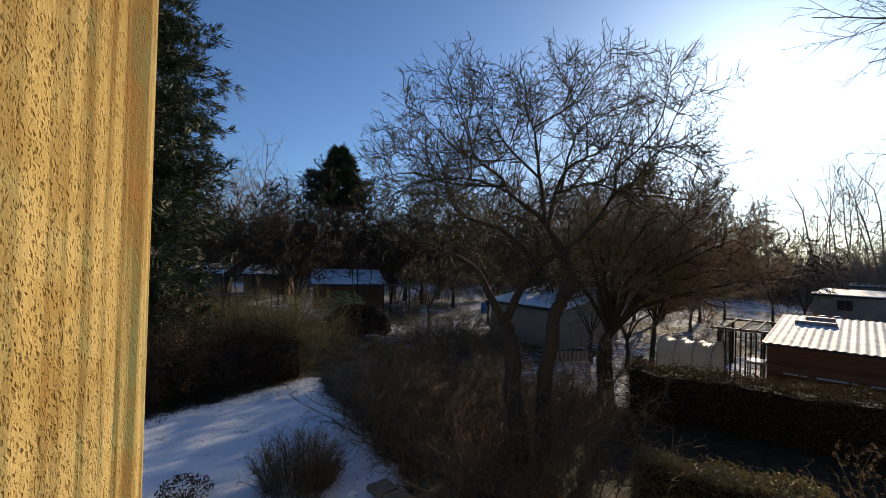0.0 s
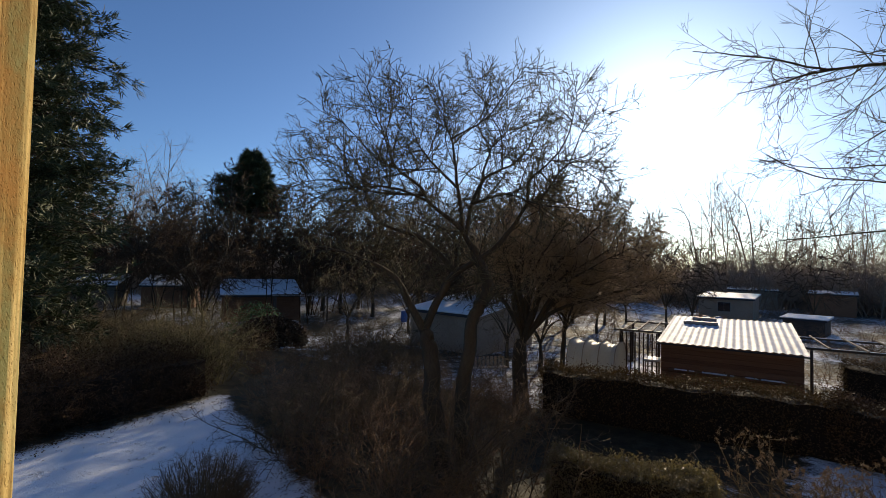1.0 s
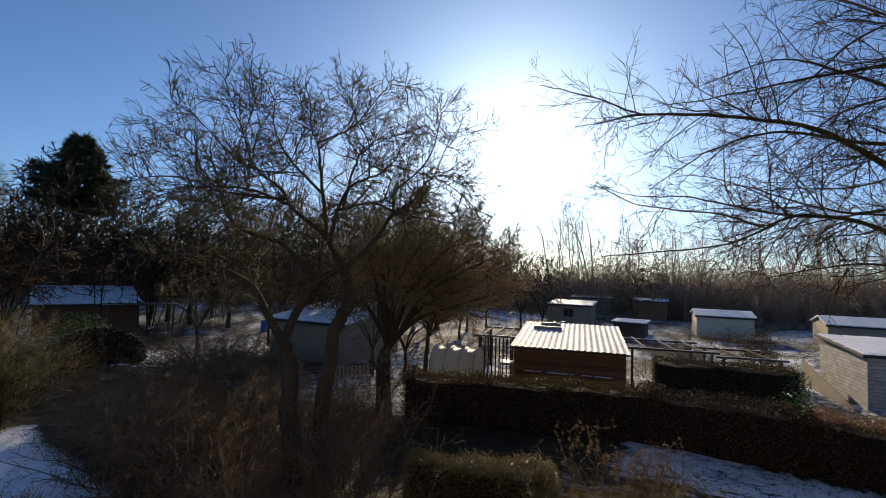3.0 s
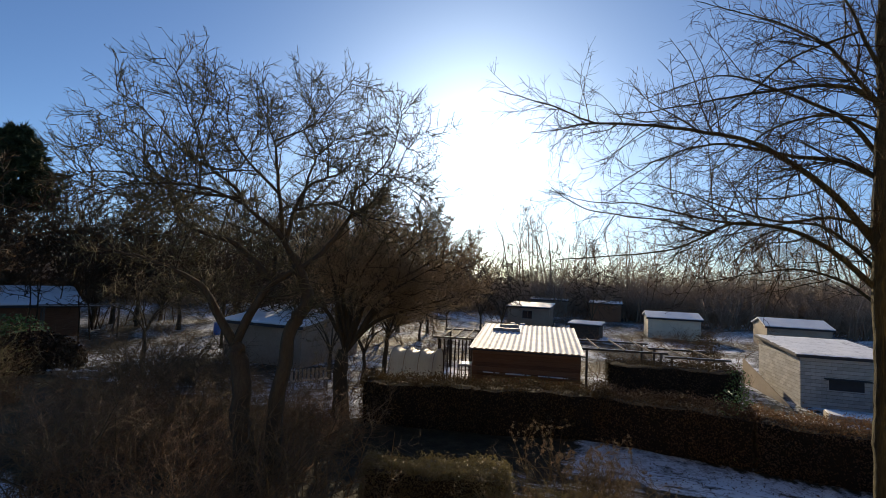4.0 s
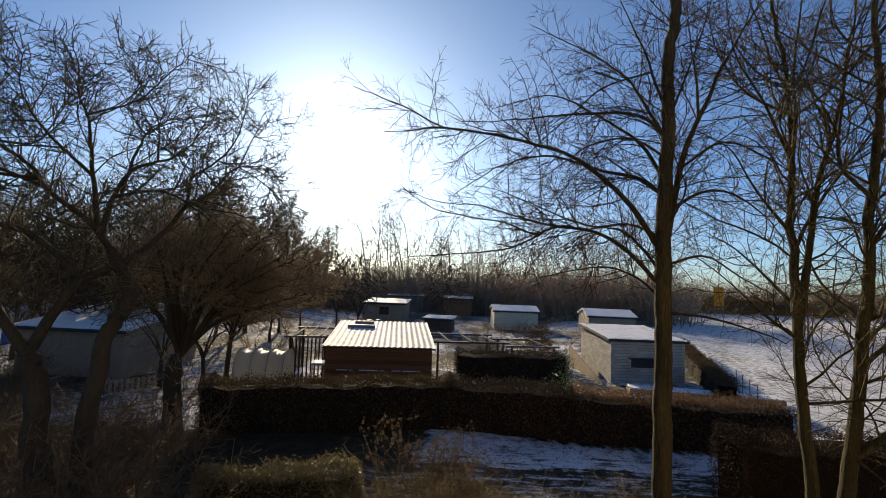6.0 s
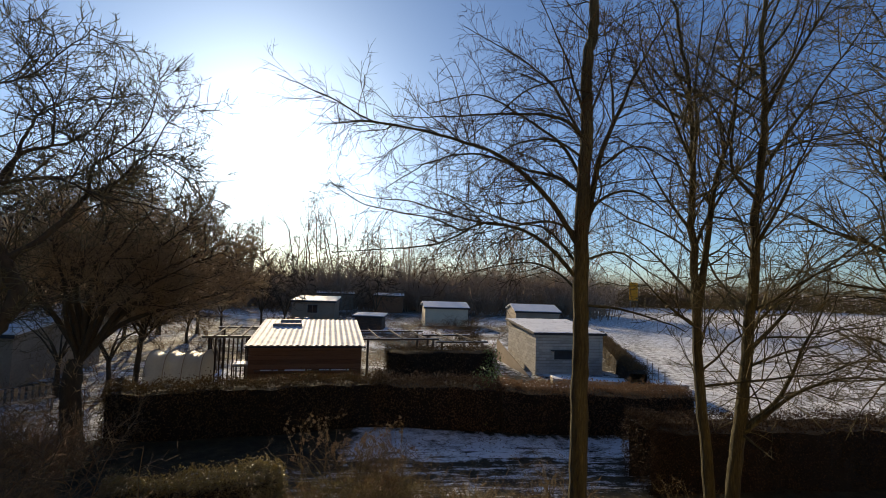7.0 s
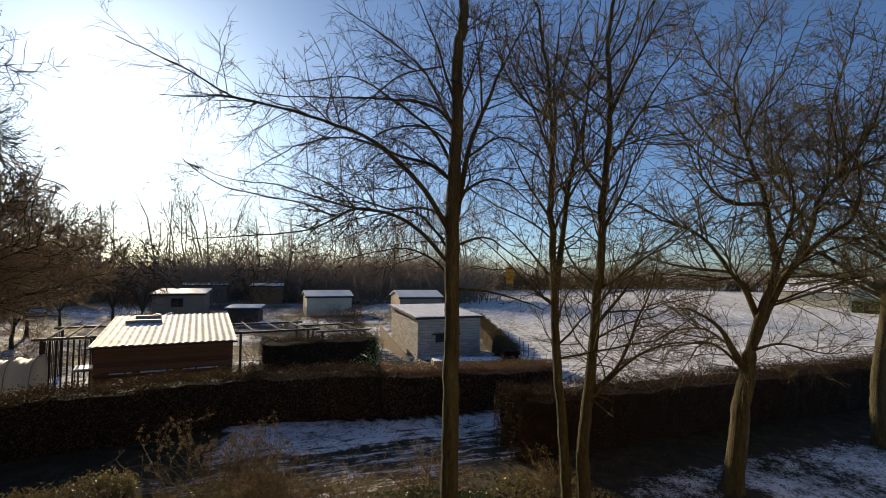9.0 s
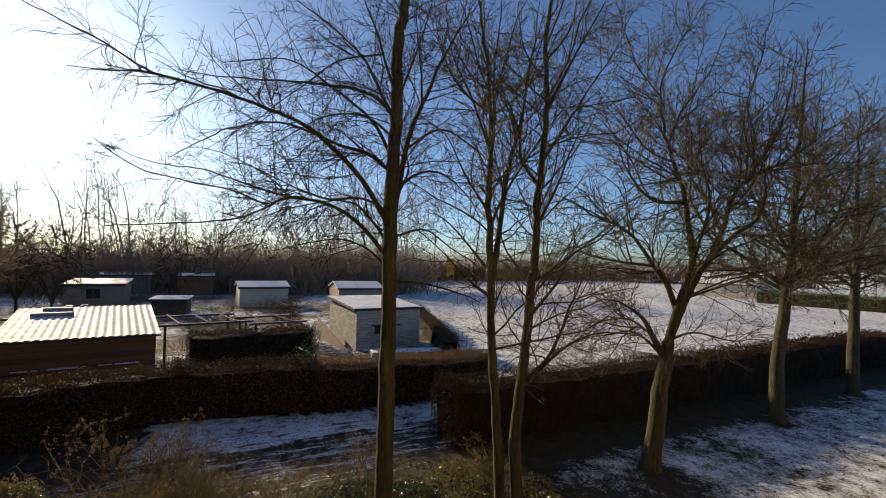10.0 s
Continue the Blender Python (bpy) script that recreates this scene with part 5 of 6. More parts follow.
simple_hut("low shed with a snow-covered roof", (-22.3, 50.5), (-17.3, 51.5), 5.0, 2.2, 3.2, DARK_WOOD, SNOW_ROOF, 6)
simple_hut("low garden shed with snow lying on its roof", (-28.0, 49.0), (-24.0, 49.8), 5.0, 2.2, 3.1, OLD_WOOD, SNOW_ROOF, 12)

# brown hut with the corrugated roof
at, rz, W = frame_of((11.27, 16.9), (14.86, 13.8))
hut = thing("garden_hut", at, "brown wooden garden hut with a frosted corrugated roof", "hut", rz=rz)
D, Z0, Z1 = 6.4, 2.15, 2.66
bm = bmesh.new()
nw, ns = 19, 8
cols = nw * 8
vv = []
for j in range(ns * 4 + 1):
    row = []
    f = j / (ns * 4)
    step = 0.014 * ((f * ns) % 1.0 < 0.26)
    for i in range(cols + 1):
        x = W * i / cols
        wv = (0.0165 + 0.003 * math.sin(1.7 * i / 8 + 0.9 * j)) * (1 + math.cos(2 * math.pi * nw * i / cols)) + 0.006 * math.sin(0.9 * i / 8) * math.sin(0.35 * j)
        row.append(bm.verts.new((x, D * f, Z0 + (Z1 - Z0) * f + wv + step)))
    vv.append(row)
for j in range(len(vv) - 1):
    for i in range(cols):
        bm.faces.new((vv[j][i], vv[j][i + 1], vv[j + 1][i + 1], vv[j + 1][i]))
for f in bm.faces:
    f.smooth = True
part("roof", bm, FROST_ROOF, hut, "corrugated roof white with frost")
bm = bmesh.new()
box(bm, 0.15, 0.25, 0, W - 0.15, D - 0.2, Z0 - 0.03)
hut_wall = part("wall", bm, DARK_WOOD, hut)
for i in range(11):
    z = 0.1 + 0.185 * i
    part("board", block(0.13, 0.215, z, W - 0.13, 0.249, z + 0.178, 0.006), DARK_WOOD, hut_wall)
part("gutter", block(-0.02, -0.05, Z0 - 0.06, W + 0.02, 0.03, Z0 - 0.01, 0.01), FELT, hut, "dark eaves board")
for x0, x1, yy_ in ((0.58, 1.95, 4.25), (0.85, 1.85, 5.4)):
    zr = Z0 + (Z1 - Z0) * yy_ / D
    part("roof_roll", block(x0, yy_, zr - 0.01, x1, yy_ + 0.3, zr + 0.17, 0.06), SLAB_GREY, hut, "grey rounded roll lying on the roof")

# white brick shed
at, rz, W_SHED = frame_of((24.95, 10.65), (27.75, 7.85))
W = W_SHED
brick_shed = thing("brick_shed", at, "white-painted brick shed with a flat snowy roof", "shed", rz=rz)
def pitched(bm, rise):
    """Lifts the back of a slab or the top of a wall, for a low pent roof."""
    for v in bm.verts:
        if v.co.z > 1:
            v.co.z += rise * max(0.0, v.co.y + 0.2)
    return bm


shed_wall = part("wall", pitched(block(0.004, 0.004, -0.05, W - 0.02, 4.9, 2.18), 0.07), MORTAR, brick_shed)
shed_roof = part("roof", pitched(block(-0.2, -0.2, 2.2, W + 0.2, 5.1, 2.33, 0.02), 0.07), FELT, brick_shed, "black felt roof edge")
bm = bmesh.new()
bmesh.ops.create_grid(bm, x_segments=26, y_segments=30, size=0.5)
rk = np.random.RandomState(140)
for v in bm.verts:
    x, y = -0.16 + (W + 0.32) * (v.co.x + 0.5), -0.15 + 5.2 * (v.co.y + 0.5)
    lip = min(x + 0.16, W + 0.16 - x, y + 0.15, 5.05 - y)
    v.co = (x + rk.normal(0, 0.03), y + rk.normal(0, 0.03), 2.335 + 0.07 * (y + 0.2) + (0.02 + 0.008 * math.sin(x * 3 + y) * math.sin(y * 2.3) if lip > 0.1 else -0.01))
for f in bm.faces:
    f.smooth = True
part("snow_cover", bm, THIN_SNOW, shed_roof, "thin broken snow on the roof")

# ---- the house beside the camera ----
def rough_render():
    """Scratched render: warm ochre with dark pits of some millimetres, and rain streaks towards the corner."""
    m, nt, b = nodes_of("rough_render", 0.95, 0.1)
    L = nt.links.new

    def calc(op, a_, b_):
        n = nt.nodes.new("ShaderNodeMath")
        n.operation = op
        for k, v in ((0, a_), (1, b_)):
            if isinstance(v, float):
                n.inputs[k].default_value = v
            else:
                L(v, n.inputs[k])
        return n.outputs[0]

    tc = nt.nodes.new("ShaderNodeTexCoord")
    mp = add(nt, "ShaderNodeMapping", Scale=(1, 1, 0.62))
    L(tc.outputs["Object"], mp.inputs[0])
    warp = add(nt, "ShaderNodeTexNoise", Scale=160.0, Detail=2.0)
    L(mp.outputs[0], warp.inputs["Vector"])
    off = nt.nodes.new("ShaderNodeVectorMath")
    off.operation = "MULTIPLY_ADD"
    off.inputs[1].default_value = (0.007, 0.007, 0.007)
    L(warp.outputs["Color"], off.inputs[0])
    L(mp.outputs[0], off.inputs[2])
    cell = add(nt, "ShaderNodeTexVoronoi", Scale=125.0, Randomness=1.0)
    L(off.outputs[0], cell.inputs["Vector"])
    size = nt.nodes.new("ShaderNodeSeparateColor")
    L(cell.outputs["Color"], size.inputs[0])
    lim = calc("MULTIPLY", size.outputs[0], 0.5)
    pit = calc("SUBTRACT", lim, cell.outputs["Distance"])
    big = add(nt, "ShaderNodeMapRange", From_Min=0.0, From_Max=0.22)
    L(pit, big.inputs["Value"])
    cell2 = add(nt, "ShaderNodeTexVoronoi", Scale=330.0, Randomness=1.0)
    L(off.outputs[0], cell2.inputs["Vector"])
    size2 = nt.nodes.new("ShaderNodeSeparateColor")
    L(cell2.outputs["Color"], size2.inputs[0])
    small = add(nt, "ShaderNodeMapRange", From_Min=0.0, From_Max=0.3, To_Max=0.8)
    L(calc("SUBTRACT", calc("MULTIPLY", size2.outputs[0], 0.72), cell2.outputs["Distance"]), small.inputs["Value"])
    crumb = add(nt, "ShaderNodeTexNoise", Scale=230.0, Detail=3.0, Roughness=0.6)
    L(mp.outputs[0], crumb.inputs["Vector"])
    speck = add(nt, "ShaderNodeMapRange", From_Min=0.55, From_Max=0.72, To_Max=0.6)
    L(crumb.outputs[0], speck.inputs["Value"])
    pits = nt.nodes.new("ShaderNodeMath")
    pits.operation = "MAXIMUM"
    L(big.outputs[0], pits.inputs[0])
    L(calc("MAXIMUM", small.outputs[0], speck.outputs[0]), pits.inputs[1])
    mid = add(nt, "ShaderNodeTexNoise", Scale=14.0, Detail=6.0, Roughness=0.65)
    L(tc.outputs["Object"], mid.inputs["Vector"])
    st = add(nt, "ShaderNodeMapping", Scale=(60, 60, 1.1))
    L(tc.outputs["Object"], st.inputs[0])
    streak = add(nt, "ShaderNodeTexNoise", Scale=1.0, Detail=5.0, Roughness=0.65)
    L(st.outputs[0], streak.inputs["Vector"])
    sep = nt.nodes.new("ShaderNodeSeparateXYZ")
    L(tc.outputs["Object"], sep.inputs[0])
    near = add(nt, "ShaderNodeMapRange", From_Min=0.34, From_Max=0.43)
    L(sep.outputs["Y"], near.inputs["Value"])
    base = ramp(nt, mid.outputs[0], [(0.3, (0.40, 0.28, 0.095)), (0.5, (0.54, 0.39, 0.155)), (0.7, (0.66, 0.50, 0.225))])
    m1 = nt.nodes.new("ShaderNodeMix")
    m1.data_type = "RGBA"
    m1.inputs[7].default_value = (0.19, 0.108, 0.032, 1)
    fade = calc("MULTIPLY", pits.outputs[0], calc("SUBTRACT", 1.0, calc("MULTIPLY", near.outputs[0], 0.6)))
    L(calc("MULTIPLY", fade, 0.85), m1.inputs[0])
    L(base, m1.inputs[6])
    band = add(nt, "ShaderNodeMapRange", From_Min=0.40, From_Max=0.56)
    L(streak.outputs[0], band.inputs["Value"])
    tint = ramp(nt, mid.outputs[0], [(0.36, (0.27, 0.145, 0.045)), (0.5, (0.21, 0.145, 0.052)), (0.62, (0.19, 0.185, 0.08))])
    m2 = nt.nodes.new("ShaderNodeMix")
    m2.data_type = "RGBA"
    far = add(nt, "ShaderNodeMapRange", From_Min=0.22, From_Max=0.40, To_Min=0.2, To_Max=1.0)
    L(sep.outputs["Y"], far.inputs["Value"])
    L(calc("MULTIPLY", band.outputs[0], far.outputs[0]), m2.inputs[0])
    L(m1.outputs[2], m2.inputs[6])
    L(tint, m2.inputs[7])
    L(m2.outputs[2], b.inputs["Base Color"])
    low = calc("SUBTRACT", calc("MULTIPLY", warp.outputs[0], 0.35), fade)
    bump(nt, b, calc("ADD", low, calc("MULTIPLY", crumb.outputs[0], 0.5)), 0.6, 0.003)
    return m


RENDER_WALL = rough_render()
house = tagged(new("wall_house"), "sunlit yellow rough-rendered house wall", "wall", kind="structure")
bm = block(-0.9, -1.2, 0.0, -0.169, 0.475, 9.0)
bmesh.ops.bevel(bm, geom=[e for e in bm.edges if abs(e.verts[0].co.z - e.verts[1].co.z) > 1], offset=0.03, segments=5, affect="EDGES", profile=0.5)
part("wall_pier", bm, RENDER_WALL, house)
back = tagged(new("wall_facade"), "rendered facade of the house behind the balcony", "wall", kind="structure")
# out of view; its left end is lengthened to bounce warm sunlight forward
bm = block(-4.0, -0.3, 0.0, 14.0, 0.0, 9.0)
bmesh.ops.transform(bm, matrix=pose(-0.4, -0.75, 0, 0, 0, -42), verts=bm.verts)
part("wall_panel", bm, RENDER_WALL, back)

# ---- gardens: fruit trees ----
def orchard_limbs(seed, h, w):
    r = np.random.RandomState(seed)
    out = [(0.11, 0.06, [(0, 0, -0.1), (0.05, 0, 0.6), (0.0, 0.03, 1.2), (0.05, 0, 1.6)])]
    for i in range(7):
        a_ = 0.9 * i + r.uniform(-0.3, 0.3)
        c_, s_ = math.cos(a_) * w, math.sin(a_) * w
        out.append((0.05, 0.012, [(0.03, 0, 1.2 + 0.05 * i), (0.3 * c_, 0.3 * s_, 1.4 + 0.3 * h), (0.7 * c_, 0.7 * s_, 1.4 + r.uniform(0.35, 0.6) * h), (c_, s_, 1.0 + r.uniform(0.6, 1.0) * h)]))
    return out


def orchard_tree(at, label, seed, h, w, least, count, twig=None):
    return grown_tree(at, label, orchard_limbs(seed, h, w), crown_points(seed, count, (1, 0), (((0, 0, 1.3 + 0.55 * h), (1.15 * w, 1.15 * w, 0.55 * h), 1.0, 2.2),), 1.2),
                      seed, twig=twig, group="garden fruit trees", clear=1.1, rise=0.06, step=0.2, kill=0.28, reach=1.4, wander=0.16, least=least, gnarl=0.01, twig_len=0.42, sides=(7, 5))


ORCH = [orchard_tree((8.3, 21.6, 0), "small leafless fruit tree in the gardens", 71, 2.6, 1.6, 0.007, 500),
        orchard_tree((-1.2, 31.5, 0), "leafless spreading fruit tree in the gardens", 72, 3.4, 2.3, 0.008, 800),
        orchard_tree((9.4, 29.5, 0), "tall leafless garden tree among the huts", 73, 5.5, 2.6, 0.0155, 440, SHOOT)]
for k, x, y, rz in ((0, 6.9, 22.4, 80), (1, 3.0, 33.5, 130), (2, 6.0, 31.0, 60), (1, 17.5, 34.0, 200), (2, 27.0, 36.0, 300), (2, 5.0, 42.0, 15), (2, -5.5, 46.5, 170), (1, 24.0, 41.0, 75), (2, 40.0, 37.0, 33), (2, 14.0, 45.0, 270)):
    copy_thing(ORCH[k], pose(x, y, 0, 0, 0, rz))

for x, y, k, rz in ((11.6, 35.0, 1.5, 10), (15.0, 38.0, 1.2, 290), (20.5, 38.5, 1.2, 30), (26.5, 38.6, 1.1, 100), (9.5, 35.5, 1.6, 190), (4.0, 37.5, 1.5, 260), (0.5, 44.0, 1.6, 50), (-2.5, 47.0, 1.7, 130), (7.0, 29.8, 1.2, 15), (8.4, 27.8, 1.15, 105), (8.6, 32.0, 1.4, 215), (6.5, 33.6, 1.5, 325), (18.0, 39.5, 1.7, 66)):
    copy_thing(ORCH[2], pose(x, y, 0, 0, 0, rz) @ Matrix.Scale(k, 4))
for x, y, k, rz in ((-9.9, 31.0, 1.2, 120), (-19.0, 57.0, 1.8, 200), (-4.5, 49.0, 1.7, 300)):
    copy_thing(ORCH[2], pose(x, y, 0, 0, 0, rz) @ Matrix.Scale(k, 4))

# broad, finely branched trees behind the low sheds
L8 = [(0.2, 0.1, [(0, 0, -0.1), (0.1, 0.05, 1.4), (0.05, -0.05, 2.8), (0.1, 0, 4.2)])]
L8 += dome_limbs(88, 26, 1.0, 4.0, (0, 0, 7.3), (4.9, 4.9, 7.0), (1, 0), 0.08, -0.4, 2.4)
broad = limbed_tree((-11.7, 48.6, 0), "broad round leafless tree with dense dark brown twigs", L8, 18,
                    ((3.6, 52, 0.3, 0.9, 0.15, 0.03), (3.1, 50, 0.46, 0.5, 0.16, 0.03), (0.9, 46, 0.5, 0.5, 0.15, 0.03)), twig=MAROON, group="broad garden trees", clear=1.2, least=0.034, most=2.0, stout=0.017, sides=(7, 5), inner=0.2, bends=(5, 3, 2))
for x, y, k, rz in ((-17.6, 50.5, 0.86, 100), (-22.5, 55.0, 0.9, 215), (-6.0, 50.5, 0.92, 310), (-1.0, 52.0, 0.9, 20), (4.5, 53.0, 0.85, 250), (-28.5, 56.0, 0.95, 40)):
    copy_thing(broad, pose(x, y, 0, 0, 0, rz) @ Matrix.Scale(k, 4))

# ---- gardens: frames, sheds and small things ----
U = (0.785, -0.62)
V_ = (0.62, 0.785)
HUT_RZ = math.degrees(math.atan2(U[1], U[0]))


def at_hut(u, v, z=0.0):
    """A place given along and behind the brown hut's eave."""
    return (11.2 + u * U[0] + v * V_[0], 16.75 + u * U[1] + v * V_[1], z)


def pergola(label, at, rz, w, d, h, cross, trellis=False):
    p = thing("pergola", at, label, "pergola", rz=rz)
    for x in (0.06, w - 0.06):
        for y in (0.06, d - 0.06):
            part("post", block(x - 0.05, y - 0.05, -0.1, x + 0.05, y + 0.05, h, 0.008), POST_DARK if trellis else OLD_WOOD, p)
    for y in (0.06, d - 0.06):
        beam = part("beam", block(-0.25, y - 0.03, h, w + 0.25, y + 0.03, h + 0.08, 0.008), OLD_WOOD, p)
        part("snow_cap", block(-0.24, y - 0.028, h + 0.081, w + 0.24, y + 0.028, h + 0.1, 0.008), SNOW_ROOF, beam, "thin snow on the beam")
    for i in range(cross):
        x = w * (i + 0.5) / cross
        part("rafter", block(x - 0.025, -0.25, h + 0.102, x + 0.025, d + 0.25, h + 0.16, 0.008), OLD_WOOD, p)
    if trellis:
        for i in range(9):
            x = 0.15 + (w - 0.3) * i / 8
            part("slat", block(x - 0.03, 0.02, 0.0, x + 0.03, 0.045, h - 0.02), POST_DARK, p)
        for i in range(12):
            y = 0.2 + (d - 0.4) * i / 11
            part("slat", block(0.02, y - 0.035, 0.0, 0.045, y + 0.035, h - 0.02), POST_DARK, p)
    return p


pergola("weathered wooden pergola with snow on its beams", at_hut(5.15, 3.0), HUT_RZ, 3.4, 3.6, 2.0, 3)
pergola("weathered garden frame with snow on its rails", at_hut(8.9, 3.0), HUT_RZ, 2.3, 3.0, 1.85, 2)
pergola("dark trellis pergola beside the brown hut", at_hut(-1.9, 3.2), HUT_RZ, 1.75, 4.2, 2.1, 3, True)
pergola("slatted wooden pergola beside the low dark shed", (-7.2, 39.0, 0), 16.5, 4.2, 1.45, 2.15, 7)


def tunnel(at, rz, w, d, h, hoops):
    """A foil tunnel: hoops of pipe and a pale sheet that sags between them."""
    t = thing("polytunnel", at, "low garden tunnel of cloudy white plastic sheet over hoops", "greenhouse", rz=rz)
    bm = bmesh.new()
    nx_, na = (hoops - 1) * 8, 20
    rows = []
    for i in range(nx_ + 1):
        f = i / 8
        sag = 0.10 * math.sin(math.pi * (f % 1.0)) * (1 + 0.4 * math.sin(3.1 * i))
        row = []
        for j in range(na + 1):
            a_ = math.pi * j / na
            r_ = 1 - sag * (0.3 + 0.7 * math.sin(a_))
            y = d / 2 - d / 2 * math.copysign(abs(math.cos(a_)) ** 0.6, math.cos(a_)) * (r_ if 0 < j < na else 1)
            z = h * math.sin(a_) ** 0.75 * r_ if 0 < j < na else -0.03
            row.append(bm.verts.new((w * i / nx_, y, z)))
        rows.append(row)
    for i in range(nx_):
        for j in range(na):
            bm.faces.new((rows[i][j], rows[i][j + 1], rows[i + 1][j + 1], rows[i + 1][j])).smooth = True
    for end in (rows[0], rows[-1]):
        bm.faces.new(end)
    part("sheet", bm, FOIL, t, "cloudy white plastic sheet")
    for i in range(hoops):
        x = w * i / (hoops - 1)
        a_ = np.linspace(0, math.pi, 17)
        c = np.cos(a_)
        P = np.stack([np.full(17, x), d / 2 - (d / 2 + 0.015) * np.sign(c) * np.abs(c) ** 0.6, (h + 0.015) * np.sin(a_) ** 0.75], 1)
        Vv, Ff = tubes(P[None], np.full((1, 17), 0.018), 6)
        part("hoop", mesh_np("hoop", Vv, Ff), GREY_WALL, t)
    return t


tunnel((9.25, 20.75, 0), -45, 2.15, 2.0, 1.62, 4)

# table with snow beside the brown hut
tb = thing("garden_table", at_hut(-0.75, 2.4), "small wooden garden table with snow on top", "table", rz=HUT_RZ)
top = part("tabletop", block(0, 0, 0.95, 0.65, 0.9, 1.0, 0.01), GREY_WOOD, tb)
part("snow_cap", block(0.01, 0.01, 1.001, 0.64, 0.89, 1.06, 0.02), SNOW, top, "snow lying on the tabletop")
for x in (0.05, 0.56):
    for y in (0.05, 0.8):
        part("leg", block(x, y, 0, x + 0.05, y + 0.05, 0.95), GREY_WOOD, tb)

# ledge along the brown hut's wall
ledge = part("ledge", block(0.4, -0.05, 1.12, 4.4, 0.215, 1.17, 0.01), DARK_WOOD, hut, "narrow board on the wall")
for x0, x1, y0, hh in ((0.62, 1.05, 0.02, 0.014), (1.12, 1.3, 0.05, 0.01), (1.55, 2.35, -0.02, 0.02), (2.44, 2.6, 0.06, 0.01), (2.9, 3.3, 0.03, 0.015), (3.38, 4.1, -0.01, 0.012)):
    part("snow_cap", block(x0, y0, 1.171, x1, 0.2, 1.171 + hh, 0.004), SNOW_ROOF, ledge, "snow left on the board")

# barrel
def turned(profile, seg=20):
    """A bmesh turned round the z axis from (radius, height) pairs."""
    bm = bmesh.new()
    rings = []
    for r_, z in profile:
        rings.append([bm.verts.new((r_ * math.cos(2 * math.pi * k / seg), r_ * math.sin(2 * math.pi * k / seg), z)) for k in range(seg)])
    for a_, b_ in zip(rings, rings[1:]):
        for k in range(seg):
            bm.faces.new((a_[k], a_[(k + 1) % seg], b_[(k + 1) % seg], b_[k])).smooth = True
    bm.faces.new(rings[0][::-1])
    bm.faces.new(rings[-1])
    return bm


BLUE = varied("blue_plastic", [(0.05, 0.12, 0.35), (0.08, 0.18, 0.45)], 2, 0.4, 20, 0.05)
for k, (x, y) in enumerate(((29.8, 37.8), (30.6, 37.3), (3.2, 40.5))):
    br = thing("rain_barrel", (x, y, 0), "blue plastic rain barrel in the gardens", "barrel", "rain barrels")
    part("drum", turned([(0.26, 0), (0.3, 0.1), (0.32, 0.45), (0.3, 0.8), (0.27, 0.9)]), BLUE, br)
    part("lid", turned([(0.29, 0.9), (0.29, 0.94), (0.2, 0.96)]), BLUE, br)

# bench by the beige hut
bn = thing("garden_bench", (4.75, 20.4, 0), "pale slatted garden bench before the brownish hut", "bench", rz=8)
for i in range(9):
    x = 0.05 + 0.19 * i
    part("slat", block(x, 0.38, 0.4, x + 0.11, 0.41, 0.86, 0.006), BEIGE_WALL, bn)
for i in range(3):
    part("seat_board", block(0, 0.02 + 0.12 * i, 0.40, 1.7, 0.12 + 0.12 * i, 0.43, 0.006), BEIGE_WALL, bn)
for x in (0.05, 1.58):
    for y in (0.04, 0.34):
        part("leg", block(x, y, 0, x + 0.06, y + 0.05, 0.4), GREY_WOOD, bn)

simple_hut("distant garden hut with a flat snowy roof", (48.0, 57.2), (52.5, 53.4), 5.0, 2.5, 2.7, GREY_WALL, SNOW_ROOF, 7)
simple_hut("distant low hut with a thin snowy roof", (52.0, 49.0), (55.0, 45.5), 5.0, 2.5, 2.7, DARK_WOOD, SNOW_ROOF, 8)
simple_hut("low dark tool shed with thin snow on its roof", (32.9, 33.4), (34.6, 30.9), 3.0, 1.3, 1.4, OLD_WOOD, SNOW_ROOF, 9)
simple_hut("pale garden shed among the bare trees", (16.5, 52.0), (20.5, 49.5), 4.0, 2.3, 2.5, BEIGE_WALL, SNOW_ROOF, 10)

# pale sandy wedge along the brick shed
sb = thing("sloping_board", (24.3, 10.75, 0), "pale sandy wedge-shaped panel beside the white shed", "board", rz=47)
bm = block(0.0, 0.0, -0.05, 5.4, 0.05, 1.35, 0.008)
for v in bm.verts:
    if v.co.z > 0.5:
        v.co.z *= 0.06 + 0.94 * v.co.x / 5.4
part("panel", bm, BEIGE_WALL, sb)

# raised bed with snow beside the brick shed
rb = thing("raised_bed", (23.2, 8.9, 0), "low raised garden bed covered with snow", "garden bed", rz=-59)
part("frame", block(0, 0, -0.05, 6.6, 1.0, 0.26, 0.02), GREY_WOOD, rb)
part("snow_cap", block(0.03, 0.03, 0.261, 6.57, 0.97, 0.31, 0.02), SNOW, rb, "snow lying on the bed")

hedge("hedge", "ivy-covered low hedge along the snowy field's edge", (24.9, 4.7), (42.0, 12.0), 1.0, 0.95, HEDGE_LEAF, 260, 27, 0.04, 0.09)
GREEN_LEAF = varied("green_leaf", [(0.05, 0.10, 0.02), (0.09, 0.17, 0.03), (0.16, 0.25, 0.05)], 3, 0.4, 20, 0, per="island", spec=0.5)
hedge("hedge", "green clipped hedge beyond the snowy field", (81.0, -28.6), (66.5, -41.0), 2.0, 1.7, GREEN_LEAF, 60, 28, 0.08, 0.1)


